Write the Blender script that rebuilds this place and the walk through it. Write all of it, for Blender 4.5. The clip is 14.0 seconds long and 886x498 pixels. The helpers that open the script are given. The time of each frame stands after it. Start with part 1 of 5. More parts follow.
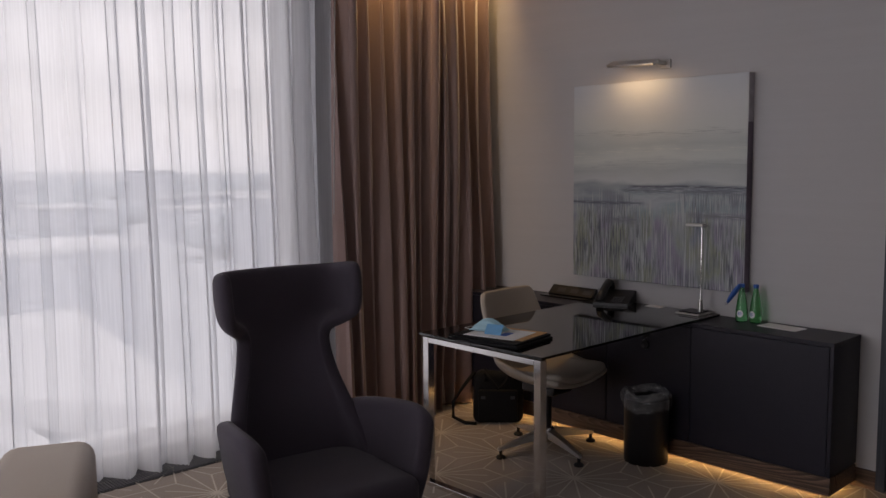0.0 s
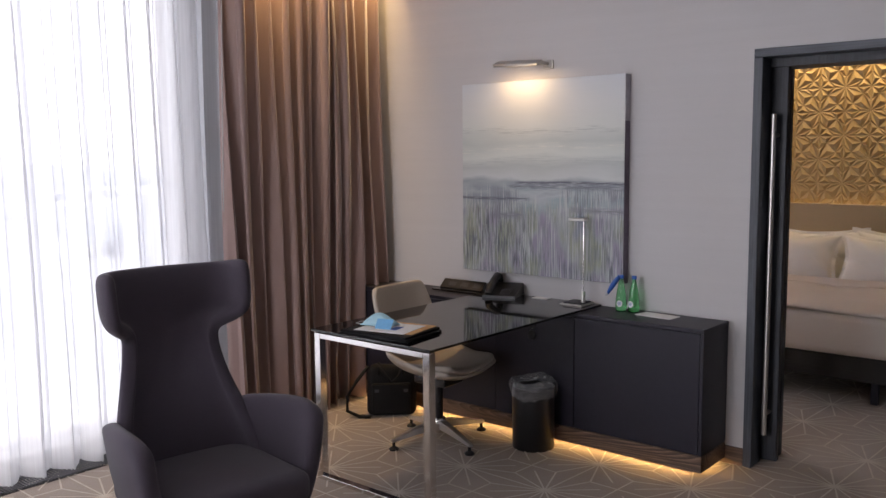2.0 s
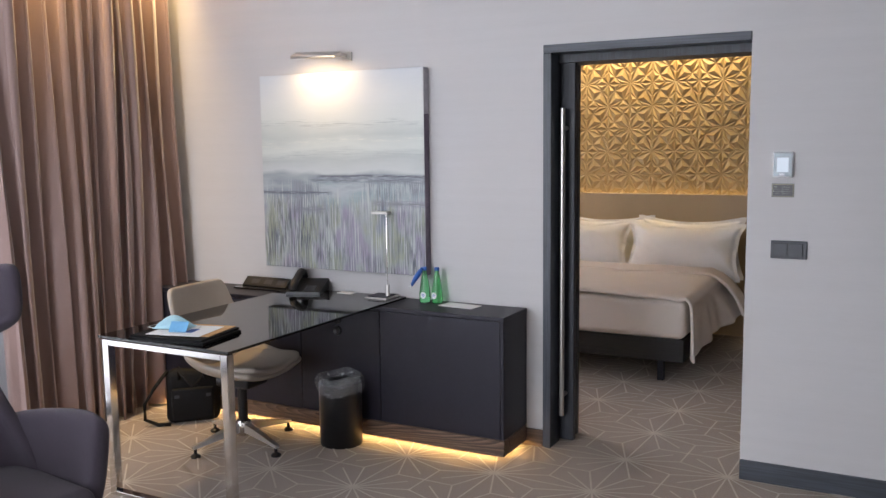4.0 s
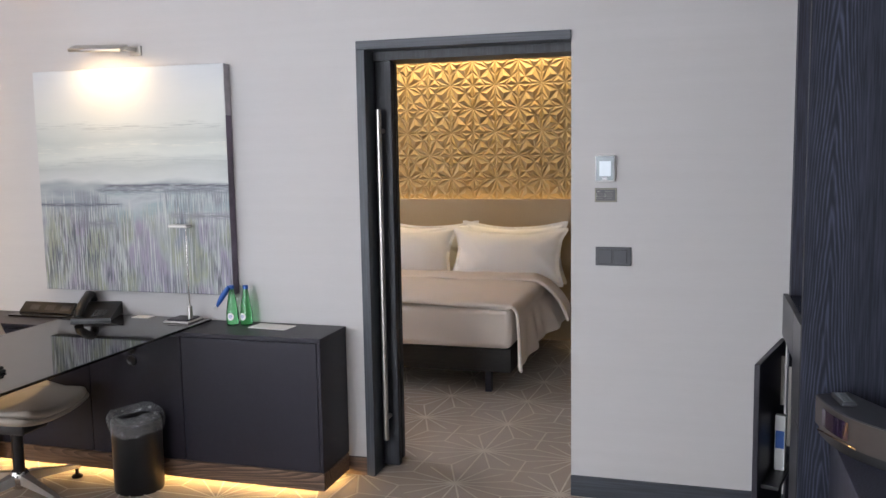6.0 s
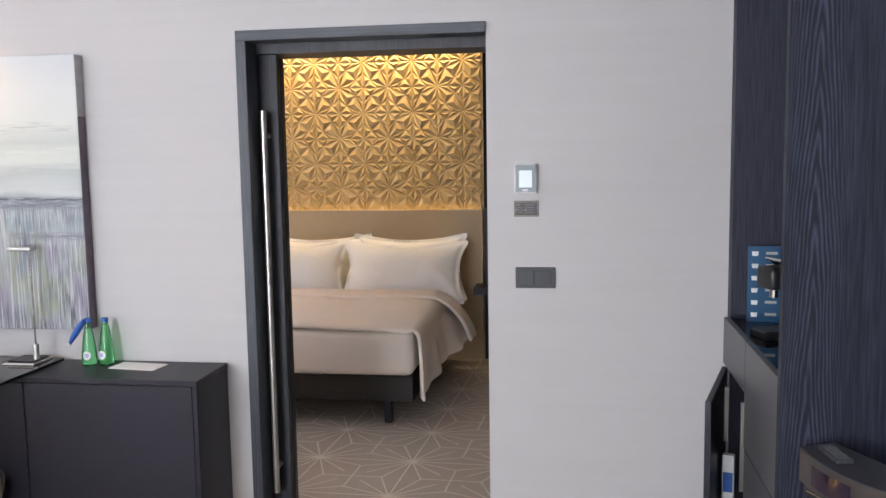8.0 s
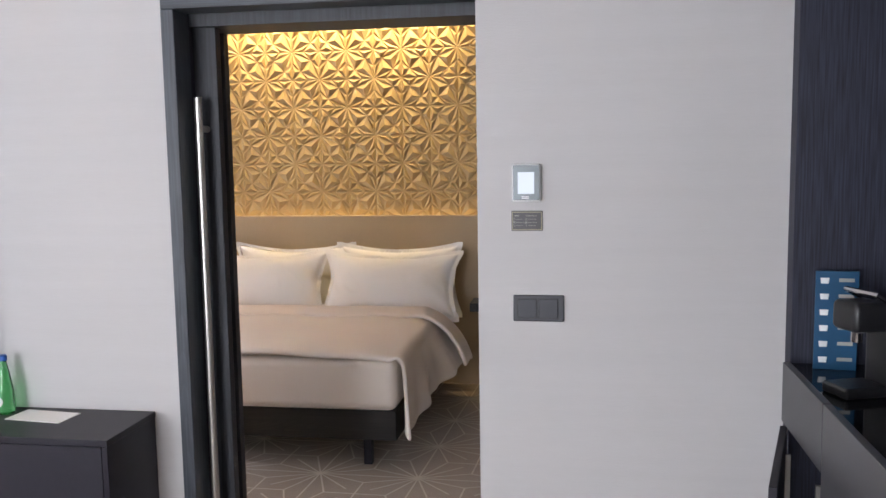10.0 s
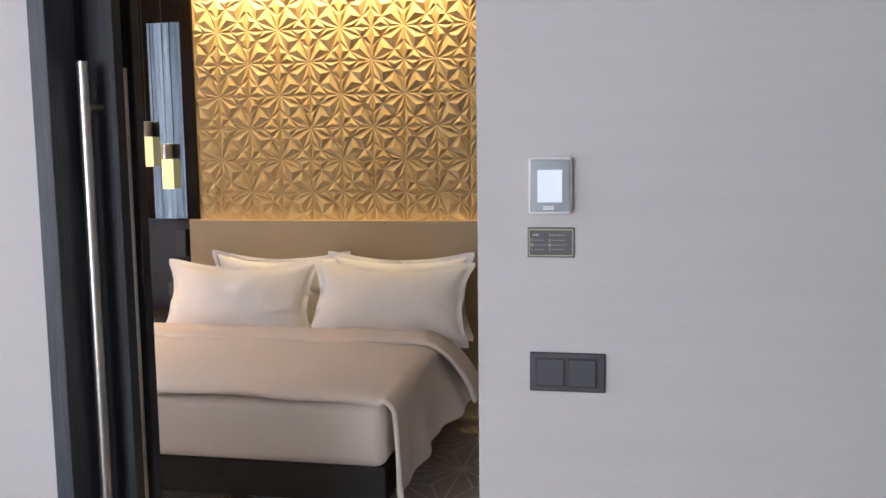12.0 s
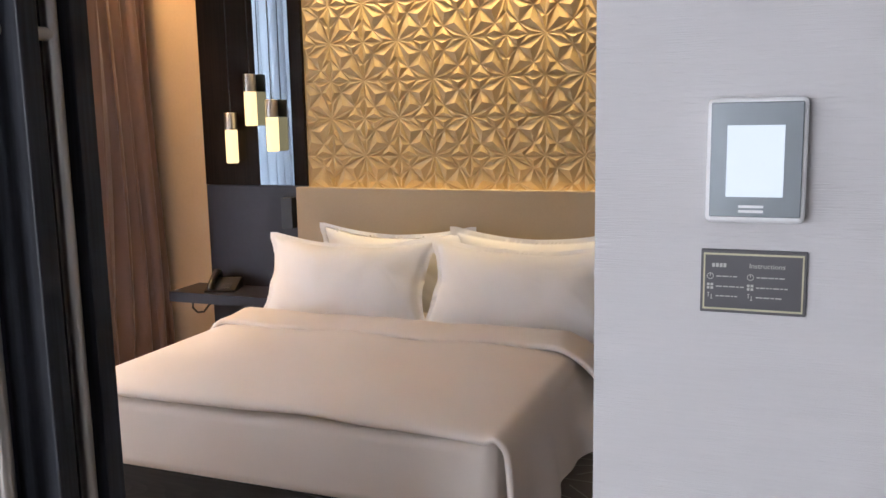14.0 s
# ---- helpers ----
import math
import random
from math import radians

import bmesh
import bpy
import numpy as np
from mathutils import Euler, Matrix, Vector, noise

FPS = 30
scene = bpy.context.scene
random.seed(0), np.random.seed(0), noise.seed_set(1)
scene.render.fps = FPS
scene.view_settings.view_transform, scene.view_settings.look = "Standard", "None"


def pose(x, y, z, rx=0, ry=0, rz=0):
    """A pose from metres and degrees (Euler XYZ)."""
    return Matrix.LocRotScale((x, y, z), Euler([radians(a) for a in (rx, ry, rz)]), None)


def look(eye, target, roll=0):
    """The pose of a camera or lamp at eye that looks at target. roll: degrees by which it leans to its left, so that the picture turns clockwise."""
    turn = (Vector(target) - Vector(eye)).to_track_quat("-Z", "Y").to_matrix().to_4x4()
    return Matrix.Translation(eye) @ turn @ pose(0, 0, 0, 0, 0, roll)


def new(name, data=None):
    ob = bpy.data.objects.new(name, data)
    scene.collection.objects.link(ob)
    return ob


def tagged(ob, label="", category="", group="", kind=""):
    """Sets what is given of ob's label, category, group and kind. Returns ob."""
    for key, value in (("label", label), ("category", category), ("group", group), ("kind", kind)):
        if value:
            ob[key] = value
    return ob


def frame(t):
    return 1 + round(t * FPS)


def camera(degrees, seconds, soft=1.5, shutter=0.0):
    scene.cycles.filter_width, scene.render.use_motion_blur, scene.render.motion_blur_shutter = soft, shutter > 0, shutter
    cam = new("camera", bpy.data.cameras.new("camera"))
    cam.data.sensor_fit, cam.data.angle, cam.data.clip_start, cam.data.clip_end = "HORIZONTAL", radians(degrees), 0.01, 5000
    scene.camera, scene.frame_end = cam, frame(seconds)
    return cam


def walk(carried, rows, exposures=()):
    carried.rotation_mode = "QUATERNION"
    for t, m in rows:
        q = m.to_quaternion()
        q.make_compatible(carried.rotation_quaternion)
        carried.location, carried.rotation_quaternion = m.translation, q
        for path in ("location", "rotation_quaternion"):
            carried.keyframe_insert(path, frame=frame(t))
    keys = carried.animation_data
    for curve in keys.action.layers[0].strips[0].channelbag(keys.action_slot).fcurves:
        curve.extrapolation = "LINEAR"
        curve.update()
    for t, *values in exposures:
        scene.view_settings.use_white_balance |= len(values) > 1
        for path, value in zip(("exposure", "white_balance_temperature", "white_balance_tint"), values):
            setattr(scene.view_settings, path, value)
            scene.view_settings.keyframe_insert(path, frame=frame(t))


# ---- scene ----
cam = camera(54.2, 14.0)
PATH = [
    (0, (0.171, 0.249, 1.609), (1.53, 1.703, 1.407), -0.5),
    (0.5, (0.154, 0.21, 1.625), (1.597, 1.577, 1.404), -0.6),
    (1, (0.144, 0.184, 1.637), (1.61, 1.526, 1.416), -0.6),
    (1.5, (0.152, 0.158, 1.625), (1.646, 1.47, 1.409), -0.5),
    (2, (0.148, 0.157, 1.627), (1.665, 1.443, 1.409), -0.5),
    (2.5, (0.143, 0.164, 1.621), (1.666, 1.442, 1.404), -0.6),
    (3, (0.153, 0.167, 1.619), (1.702, 1.414, 1.399), -0.3),
    (3.5, (0.201, 0.144, 1.631), (1.843, 1.262, 1.403), 0.1),
    (4, (0.231, 0.127, 1.624), (1.983, 1.062, 1.387), -0.7),
    (6.5, (0.703, 0.291, 1.619), (2.629, 0.784, 1.394), -0.8),
    (7, (0.814, 0.395, 1.635), (2.764, 0.783, 1.418), -0.8),
    (7.5, (0.916, 0.433, 1.615), (2.88, 0.751, 1.408), -0.8),
    (8, (1.061, 0.422, 1.622), (3.025, 0.728, 1.403), -0.9),
    (10.5, (1.993, 0.455, 1.609), (3.954, 0.782, 1.392), -0.9),
    (11, (2.203, 0.433, 1.603), (4.157, 0.797, 1.381), -0.8),
    (11.5, (2.447, 0.471, 1.585), (4.40, 0.836, 1.361), -0.8),
    (12, (2.676, 0.509, 1.589), (4.629, 0.877, 1.368), -0.7),
    (12.5, (2.924, 0.518, 1.566), (4.864, 0.942, 1.328), -0.9),
    (13, (3.186, 0.508, 1.573), (5.087, 1.072, 1.315), -1.6),
    (13.3, (3.309, 0.51, 1.553), (5.207, 1.085, 1.291), -1.2),
    (13.5, (3.402, 0.523, 1.545), (5.291, 1.114, 1.262), -1.6),
    (14, (3.599, 0.596, 1.567), (5.437, 1.321, 1.26), -1.1),
]
EXPOSURES = [(0.0, -0.6, 6650, 19), (0.5, -0.17, 6620, 19), (1.5, 0.43, 6500, 18), (3.0, 0.86, 6250, 16), (4.2, 1.35, 6150, 12), (6.3, 1.44, 6300, 11),
             (8.2, 1.66, 6350, 12), (10.5, 1.6, 6320, 13), (11.0, 1.34, 6230, 14), (12.0, 1.48, 6230, 13), (14.0, 1.62, 6080, 13)]
walk(cam, [(t, look(eye, target, roll)) for t, eye, target, roll in PATH], EXPOSURES)

# ---- world and lights ----
world = bpy.data.worlds.new("world")
scene.world = world
world.use_nodes = True
wn = world.node_tree.nodes
sky = wn.new("ShaderNodeTexSky")
sky.sky_type = "NISHITA"
sky.sun_disc = False
sky.sun_elevation, sky.sun_rotation = radians(38), radians(20)
sky.air_density, sky.dust_density = 1.0, 4.0
cloud_map = wn.new("ShaderNodeMapping")
cloud_map.inputs["Scale"].default_value = (1.6, 1.6, 7.0)
cloud_co = wn.new("ShaderNodeTexCoord")
cloud = wn.new("ShaderNodeTexNoise")
cloud.inputs["Scale"].default_value, cloud.inputs["Detail"].default_value = 2.2, 6
cloud_ramp = wn.new("ShaderNodeValToRGB")
cloud_ramp.color_ramp.elements[0].position, cloud_ramp.color_ramp.elements[0].color = 0.3, (11, 11.5, 12.3, 1)
cloud_ramp.color_ramp.elements[1].position, cloud_ramp.color_ramp.elements[1].color = 0.75, (20.3, 20.5, 21, 1)
cloud_mix = wn.new("ShaderNodeMixRGB")
cloud_mix.inputs[0].default_value = 0.8
wl = world.node_tree.links
wl.new(cloud_co.outputs["Generated"], cloud_map.inputs["Vector"])
wl.new(cloud_map.outputs[0], cloud.inputs["Vector"])
wl.new(cloud.outputs["Fac"], cloud_ramp.inputs[0])
wl.new(sky.outputs[0], cloud_mix.inputs[1])
wl.new(cloud_ramp.outputs[0], cloud_mix.inputs[2])
wl.new(cloud_mix.outputs[0], wn["Background"].inputs[0])
wn["Background"].inputs[1].default_value = 0.15

WARM = (1.0, 0.62, 0.24)


def lamp(name, kind, m, energy, color, size=0.1, size_y=0.0, spread=180):
    data = bpy.data.lights.new(name, kind)
    data.energy, data.color = energy, color
    if kind == "AREA":
        data.shape = "RECTANGLE"
        data.size, data.size_y, data.spread = size, size_y or size, radians(spread)
    elif kind == "SUN":
        data.angle = size
    else:
        data.shadow_soft_size = size
    ob = new(name, data)
    ob.matrix_world = m
    return ob


lamp("sun", "SUN", look((0, 0, 0), (-2, -5, -4.2)), 0.6, (1.0, 0.95, 0.88), radians(20))
# the sky's light in the living room's and the bedroom's window openings
lamp("window_light", "AREA", pose(-0.2, 4.70, 1.45, -90, 0, 180), 68, (0.93, 0.96, 1.0), 6.2, 2.6)
lamp("bedroom_window_light", "AREA", pose(6.0, 4.70, 1.45, -90, 0, 180), 88, (0.93, 0.96, 1.0), 2.2, 2.6)
lamp("west_window_light", "AREA", pose(-3.14, 3.0, 1.5, 0, -90, 0), 72, (0.93, 0.96, 1.0), 2.6, 2.4)
# light strips: curtain pockets, cove over the relief wall, plinth of the sideboard, back of the headboard
lamp("curtain_strip", "AREA", pose(3.80, 4.235, 2.95, 8, 0, 0), 6.3, (1.0, 0.66, 0.27), 1.3, 0.03, 76)
lamp("bedroom_curtain_strip", "AREA", pose(7.1, 4.24, 2.93, 4, 0, 0), 15, (1.0, 0.58, 0.20), 1.8, 0.05, 150)
lamp("cove_strip", "AREA", pose(7.62, 2.15, 2.90, 0, -24, 0), 7.2, (1.0, 0.75, 0.34), 0.04, 1.74, 72)
lamp("plinth_strip", "AREA", pose(4.22, 3.1, 0.036, 0, 78, 0), 3.0, (1.0, 0.6, 0.2), 0.008, 2.3, 170)
lamp("plinth_end_strip", "AREA", pose(4.34, 1.955, 0.036, -78, 0, 0), 0.25, (1.0, 0.6, 0.2), 0.16, 0.008, 170)
lamp("headboard_strip", "AREA", pose(7.752, 2.1, 1.175, 180, 0, 0), 0.13, (1.0, 0.66, 0.25), 0.012, 1.85, 170)
lamp("picture_strip", "AREA", pose(4.30, 3.12, 2.128, 0, -20, 0), 0.8, (1.0, 0.68, 0.33), 0.03, 0.30, 160)


# ---- materials ----
def mat(name, color, rough=0.5, metal=0.0, var=0.12, scale=6.0, fine=60.0, bump=0.0, bump_scale=200.0, stretch=(1, 1, 1), spec=0.5, sheen=0.0, coat=0.0, rand=0.0):
    """A surface with colour variation at two scales and a fine relief."""
    m = bpy.data.materials.new(name)
    m.use_nodes = True
    n, l = m.node_tree.nodes, m.node_tree.links
    b = n["Principled BSDF"]
    b.inputs["Roughness"].default_value, b.inputs["Metallic"].default_value = rough, metal
    b.inputs["Specular IOR Level"].default_value = spec
    b.inputs["Sheen Weight"].default_value = sheen
    b.inputs["Coat Weight"].default_value = coat
    b.inputs["Coat Roughness"].default_value = 0.05
    co = n.new("ShaderNodeTexCoord")
    mp = n.new("ShaderNodeMapping")
    mp.inputs["Scale"].default_value = stretch
    l.new(co.outputs["Object"], mp.inputs["Vector"])
    big, small = n.new("ShaderNodeTexNoise"), n.new("ShaderNodeTexNoise")
    big.inputs["Scale"].default_value, big.inputs["Detail"].default_value = scale, 3
    small.inputs["Scale"].default_value, small.inputs["Detail"].default_value = fine, 4
    add = n.new("ShaderNodeMath")
    add.operation = "ADD"
    l.new(mp.outputs[0], big.inputs["Vector"])
    l.new(mp.outputs[0], small.inputs["Vector"])
    l.new(big.outputs["Fac"], add.inputs[0])
    l.new(small.outputs["Fac"], add.inputs[1])
    ramp = n.new("ShaderNodeMapRange")
    ramp.inputs["From Min"].default_value, ramp.inputs["From Max"].default_value = 0.55, 1.45
    ramp.inputs["To Min"].default_value, ramp.inputs["To Max"].default_value = 1 - var, 1 + var
    l.new(add.outputs[0], ramp.inputs["Value"])
    mul = n.new("ShaderNodeVectorMath")
    mul.operation = "SCALE"
    mul.inputs[0].default_value = color
    l.new(ramp.outputs[0], mul.inputs["Scale"])
    l.new(mul.outputs[0], b.inputs["Base Color"])
    if bump:
        rel = n.new("ShaderNodeTexNoise")
        rel.inputs["Scale"].default_value, rel.inputs["Detail"].default_value = bump_scale, 3
        l.new(mp.outputs[0], rel.inputs["Vector"])
        bp = n.new("ShaderNodeBump")
        bp.inputs["Strength"].default_value, bp.inputs["Distance"].default_value = bump, 0.002
        l.new(rel.outputs["Fac"], bp.inputs["Height"])
        l.new(bp.outputs[0], b.inputs["Normal"])
    return m


def wood(name, dark, light, axis="z", rough=0.45, freq=8.0, wide=5.5, grain=130.0, figured=1.0):
    """Stained wood: cathedral grain drawn out along one axis, with pores."""
    m = bpy.data.materials.new(name)
    m.use_nodes = True
    n, l = m.node_tree.nodes, m.node_tree.links
    b = n["Principled BSDF"]
    b.inputs["Roughness"].default_value = rough
    co, mp, mp2 = n.new("ShaderNodeTexCoord"), n.new("ShaderNodeMapping"), n.new("ShaderNodeMapping")
    long, short = {"x": ((0.12, 1, 1), (0.03, 1, 1)), "y": ((1, 0.12, 1), (1, 0.03, 1)), "z": ((1, 1, 0.06), (1, 1, 0.03))}[axis]
    mp.inputs["Scale"].default_value, mp2.inputs["Scale"].default_value = long, short
    l.new(co.outputs["Object"], mp.inputs["Vector"])
    l.new(co.outputs["Object"], mp2.inputs["Vector"])
    base = n.new("ShaderNodeTexNoise")
    base.inputs["Scale"].default_value, base.inputs["Detail"].default_value = wide, 1.0
    l.new(mp.outputs[0], base.inputs["Vector"])
    ring = n.new("ShaderNodeMath")
    ring.operation = "MULTIPLY"
    ring.inputs[1].default_value = freq * 6
    l.new(base.outputs["Fac"], ring.inputs[0])
    frac = n.new("ShaderNodeMath")
    frac.operation = "FRACT"
    l.new(ring.outputs[0], frac.inputs[0])
    pore = n.new("ShaderNodeTexNoise")
    pore.inputs["Scale"].default_value, pore.inputs["Detail"].default_value = grain, 3
    l.new(mp2.outputs[0], pore.inputs["Vector"])
    mix = n.new("ShaderNodeMath")
    mix.operation = "MULTIPLY"
    patch = n.new("ShaderNodeTexNoise")
    patch.inputs["Scale"].default_value, patch.inputs["Detail"].default_value = 3.2, 0.5
    l.new(mp2.outputs[0], patch.inputs["Vector"])
    where = n.new("ShaderNodeMapRange")
    where.inputs["From Min"].default_value, where.inputs["From Max"].default_value = 0.47, 0.60
    where.inputs["To Min"].default_value, where.inputs["To Max"].default_value = 0.0, figured
    l.new(patch.outputs["Fac"], where.inputs["Value"])
    figure = n.new("ShaderNodeMix")
    figure.inputs[2].default_value = 0.55
    l.new(where.outputs[0], figure.inputs[0])
    l.new(frac.outputs[0], figure.inputs[3])
    l.new(figure.outputs[0], mix.inputs[0])
    l.new(pore.outputs["Fac"], mix.inputs[1])
    ramp = n.new("ShaderNodeValToRGB")
    ramp.color_ramp.elements[0].position, ramp.color_ramp.elements[0].color = 0.15, (*dark, 1)
    ramp.color_ramp.elements[1].position, ramp.color_ramp.elements[1].color = 0.46, (*light, 1)
    l.new(mix.outputs[0], ramp.inputs[0])
    l.new(ramp.outputs[0], b.inputs["Base Color"])
    bp = n.new("ShaderNodeBump")
    bp.inputs["Strength"].default_value, bp.inputs["Distance"].default_value = 0.25, 0.001
    l.new(mix.outputs[0], bp.inputs["Height"])
    l.new(bp.outputs[0], b.inputs["Normal"])
    return m


def flame_veneer(name, dark, light, centre, rough=0.6):
    """Flat-sawn veneer seen in the y-z plane: nested pointed arches on one line, straight open grain beside it."""
    m = bpy.data.materials.new(name)
    m.use_nodes = True
    n, l = m.node_tree.nodes, m.node_tree.links
    b = n["Principled BSDF"]
    b.inputs["Roughness"].default_value = rough
    b.inputs["Specular IOR Level"].default_value = 0.3
    co, sep = n.new("ShaderNodeTexCoord"), n.new("ShaderNodeSeparateXYZ")
    l.new(co.outputs["Object"], sep.inputs[0])

    def calc(op, a, c=None, clamp=False):
        q = n.new("ShaderNodeMath")
        q.operation, q.use_clamp = op, clamp
        for k, v in enumerate((a, c)):
            if v is None:
                continue
            if isinstance(v, (int, float)):
                q.inputs[k].default_value = v
            else:
                l.new(v, q.inputs[k])
        return q.outputs[0]

    def cloud(scale, stretch, detail=3):
        mp, t = n.new("ShaderNodeMapping"), n.new("ShaderNodeTexNoise")
        mp.inputs["Scale"].default_value = stretch
        t.inputs["Scale"].default_value, t.inputs["Detail"].default_value = scale, detail
        l.new(co.outputs["Object"], mp.inputs["Vector"])
        l.new(mp.outputs[0], t.inputs["Vector"])
        return t.outputs["Fac"]

    drift = calc("MULTIPLY", calc("SUBTRACT", cloud(1.6, (1, 1, 1), 1), 0.5), 0.06)
    off = calc("ABSOLUTE", calc("ADD", calc("SUBTRACT", sep.outputs["Y"], centre), drift))
    wobble = calc("MULTIPLY", cloud(7.0, (1, 1.5, 0.35), 4), 0.55)
    arch = calc("ADD", calc("ADD", calc("MULTIPLY", sep.outputs["Z"], 0.9), calc("MULTIPLY", calc("POWER", off, 1.25), 26.0)), wobble)
    rings = calc("FRACT", calc("MULTIPLY", arch, 8.0))
    line = calc("POWER", calc("ABSOLUTE", calc("SUBTRACT", calc("MULTIPLY", rings, 2.0), 1.0)), 1.6)
    inside = calc("SUBTRACT", 1.0, calc("MULTIPLY", calc("SUBTRACT", off, 0.035), 22.0, True), True)
    pores = cloud(230.0, (1, 1, 0.035), 4)
    straight = calc("MULTIPLY", cloud(70.0, (1, 1, 0.02), 2), 0.6)
    figure = n.new("ShaderNodeMix")
    l.new(inside, figure.inputs[0])
    l.new(straight, figure.inputs[2])
    l.new(calc("MULTIPLY", line, 0.95), figure.inputs[3])
    tone = calc("MULTIPLY", calc("ADD", calc("MULTIPLY", figure.outputs[0], 0.75), 0.25), pores)
    ramp = n.new("ShaderNodeValToRGB")
    ramp.color_ramp.elements[0].position, ramp.color_ramp.elements[0].color = 0.16, (*dark, 1)
    ramp.color_ramp.elements[1].position, ramp.color_ramp.elements[1].color = 0.50, (*light, 1)
    l.new(tone, ramp.inputs[0])
    l.new(ramp.outputs[0], b.inputs["Base Color"])
    bp = n.new("ShaderNodeBump")
    bp.inputs["Strength"].default_value, bp.inputs["Distance"].default_value = 0.3, 0.001
    l.new(tone, bp.inputs["Height"])
    l.new(bp.outputs[0], b.inputs["Normal"])
    return m


def glow(name, color, strength):
    m = bpy.data.materials.new(name)
    m.use_nodes = True
    b = m.node_tree.nodes["Principled BSDF"]
    b.inputs["Base Color"].default_value = (*[0.35 * c for c in color], 1)
    b.inputs["Emission Color"].default_value = (*color, 1)
    b.inputs["Emission Strength"].default_value = strength
    return m


def sheer_mat():
    m = bpy.data.materials.new("sheer_voile")
    m.use_nodes = True
    n, l = m.node_tree.nodes, m.node_tree.links
    out = n["Material Output"]
    n.remove(n["Principled BSDF"])
    clear, thru, face = n.new("ShaderNodeBsdfTransparent"), n.new("ShaderNodeBsdfTranslucent"), n.new("ShaderNodeBsdfDiffuse")
    thru.inputs[0].default_value = (0.86, 0.87, 0.9, 1)
    face.inputs[0].default_value = (0.8, 0.8, 0.82, 1)
    cloth, mix = n.new("ShaderNodeMixShader"), n.new("ShaderNodeMixShader")
    cloth.inputs[0].default_value = 0.4
    weave = n.new("ShaderNodeTexNoise")
    weave.inputs["Scale"].default_value = 3.0
    co, mp = n.new("ShaderNodeTexCoord"), n.new("ShaderNodeMapping")
    mp.inputs["Scale"].default_value = (40, 40, 0.4)
    l.new(co.outputs["Object"], mp.inputs["Vector"])
    l.new(mp.outputs[0], weave.inputs["Vector"])
    rng = n.new("ShaderNodeMapRange")
    rng.inputs["To Min"].default_value, rng.inputs["To Max"].default_value = 0.62, 0.82
    l.new(weave.outputs["Fac"], rng.inputs["Value"])
    l.new(rng.outputs[0], mix.inputs[0])
    l.new(thru.outputs[0], cloth.inputs[1])
    l.new(face.outputs[0], cloth.inputs[2])
    l.new(clear.outputs[0], mix.inputs[1])
    l.new(cloth.outputs[0], mix.inputs[2])
    l.new(mix.outputs[0], out.inputs["Surface"])
    return m


def glass_mat(name, color=(1, 1, 1), rough=0.0, ior=1.45):
    m = bpy.data.materials.new(name)
    m.use_nodes = True
    b = m.node_tree.nodes["Principled BSDF"]
    b.inputs["Base Color"].default_value = (*color, 1)
    b.inputs["Transmission Weight"].default_value = 1.0
    b.inputs["Roughness"].default_value, b.inputs["IOR"].default_value = rough, ior
    return m


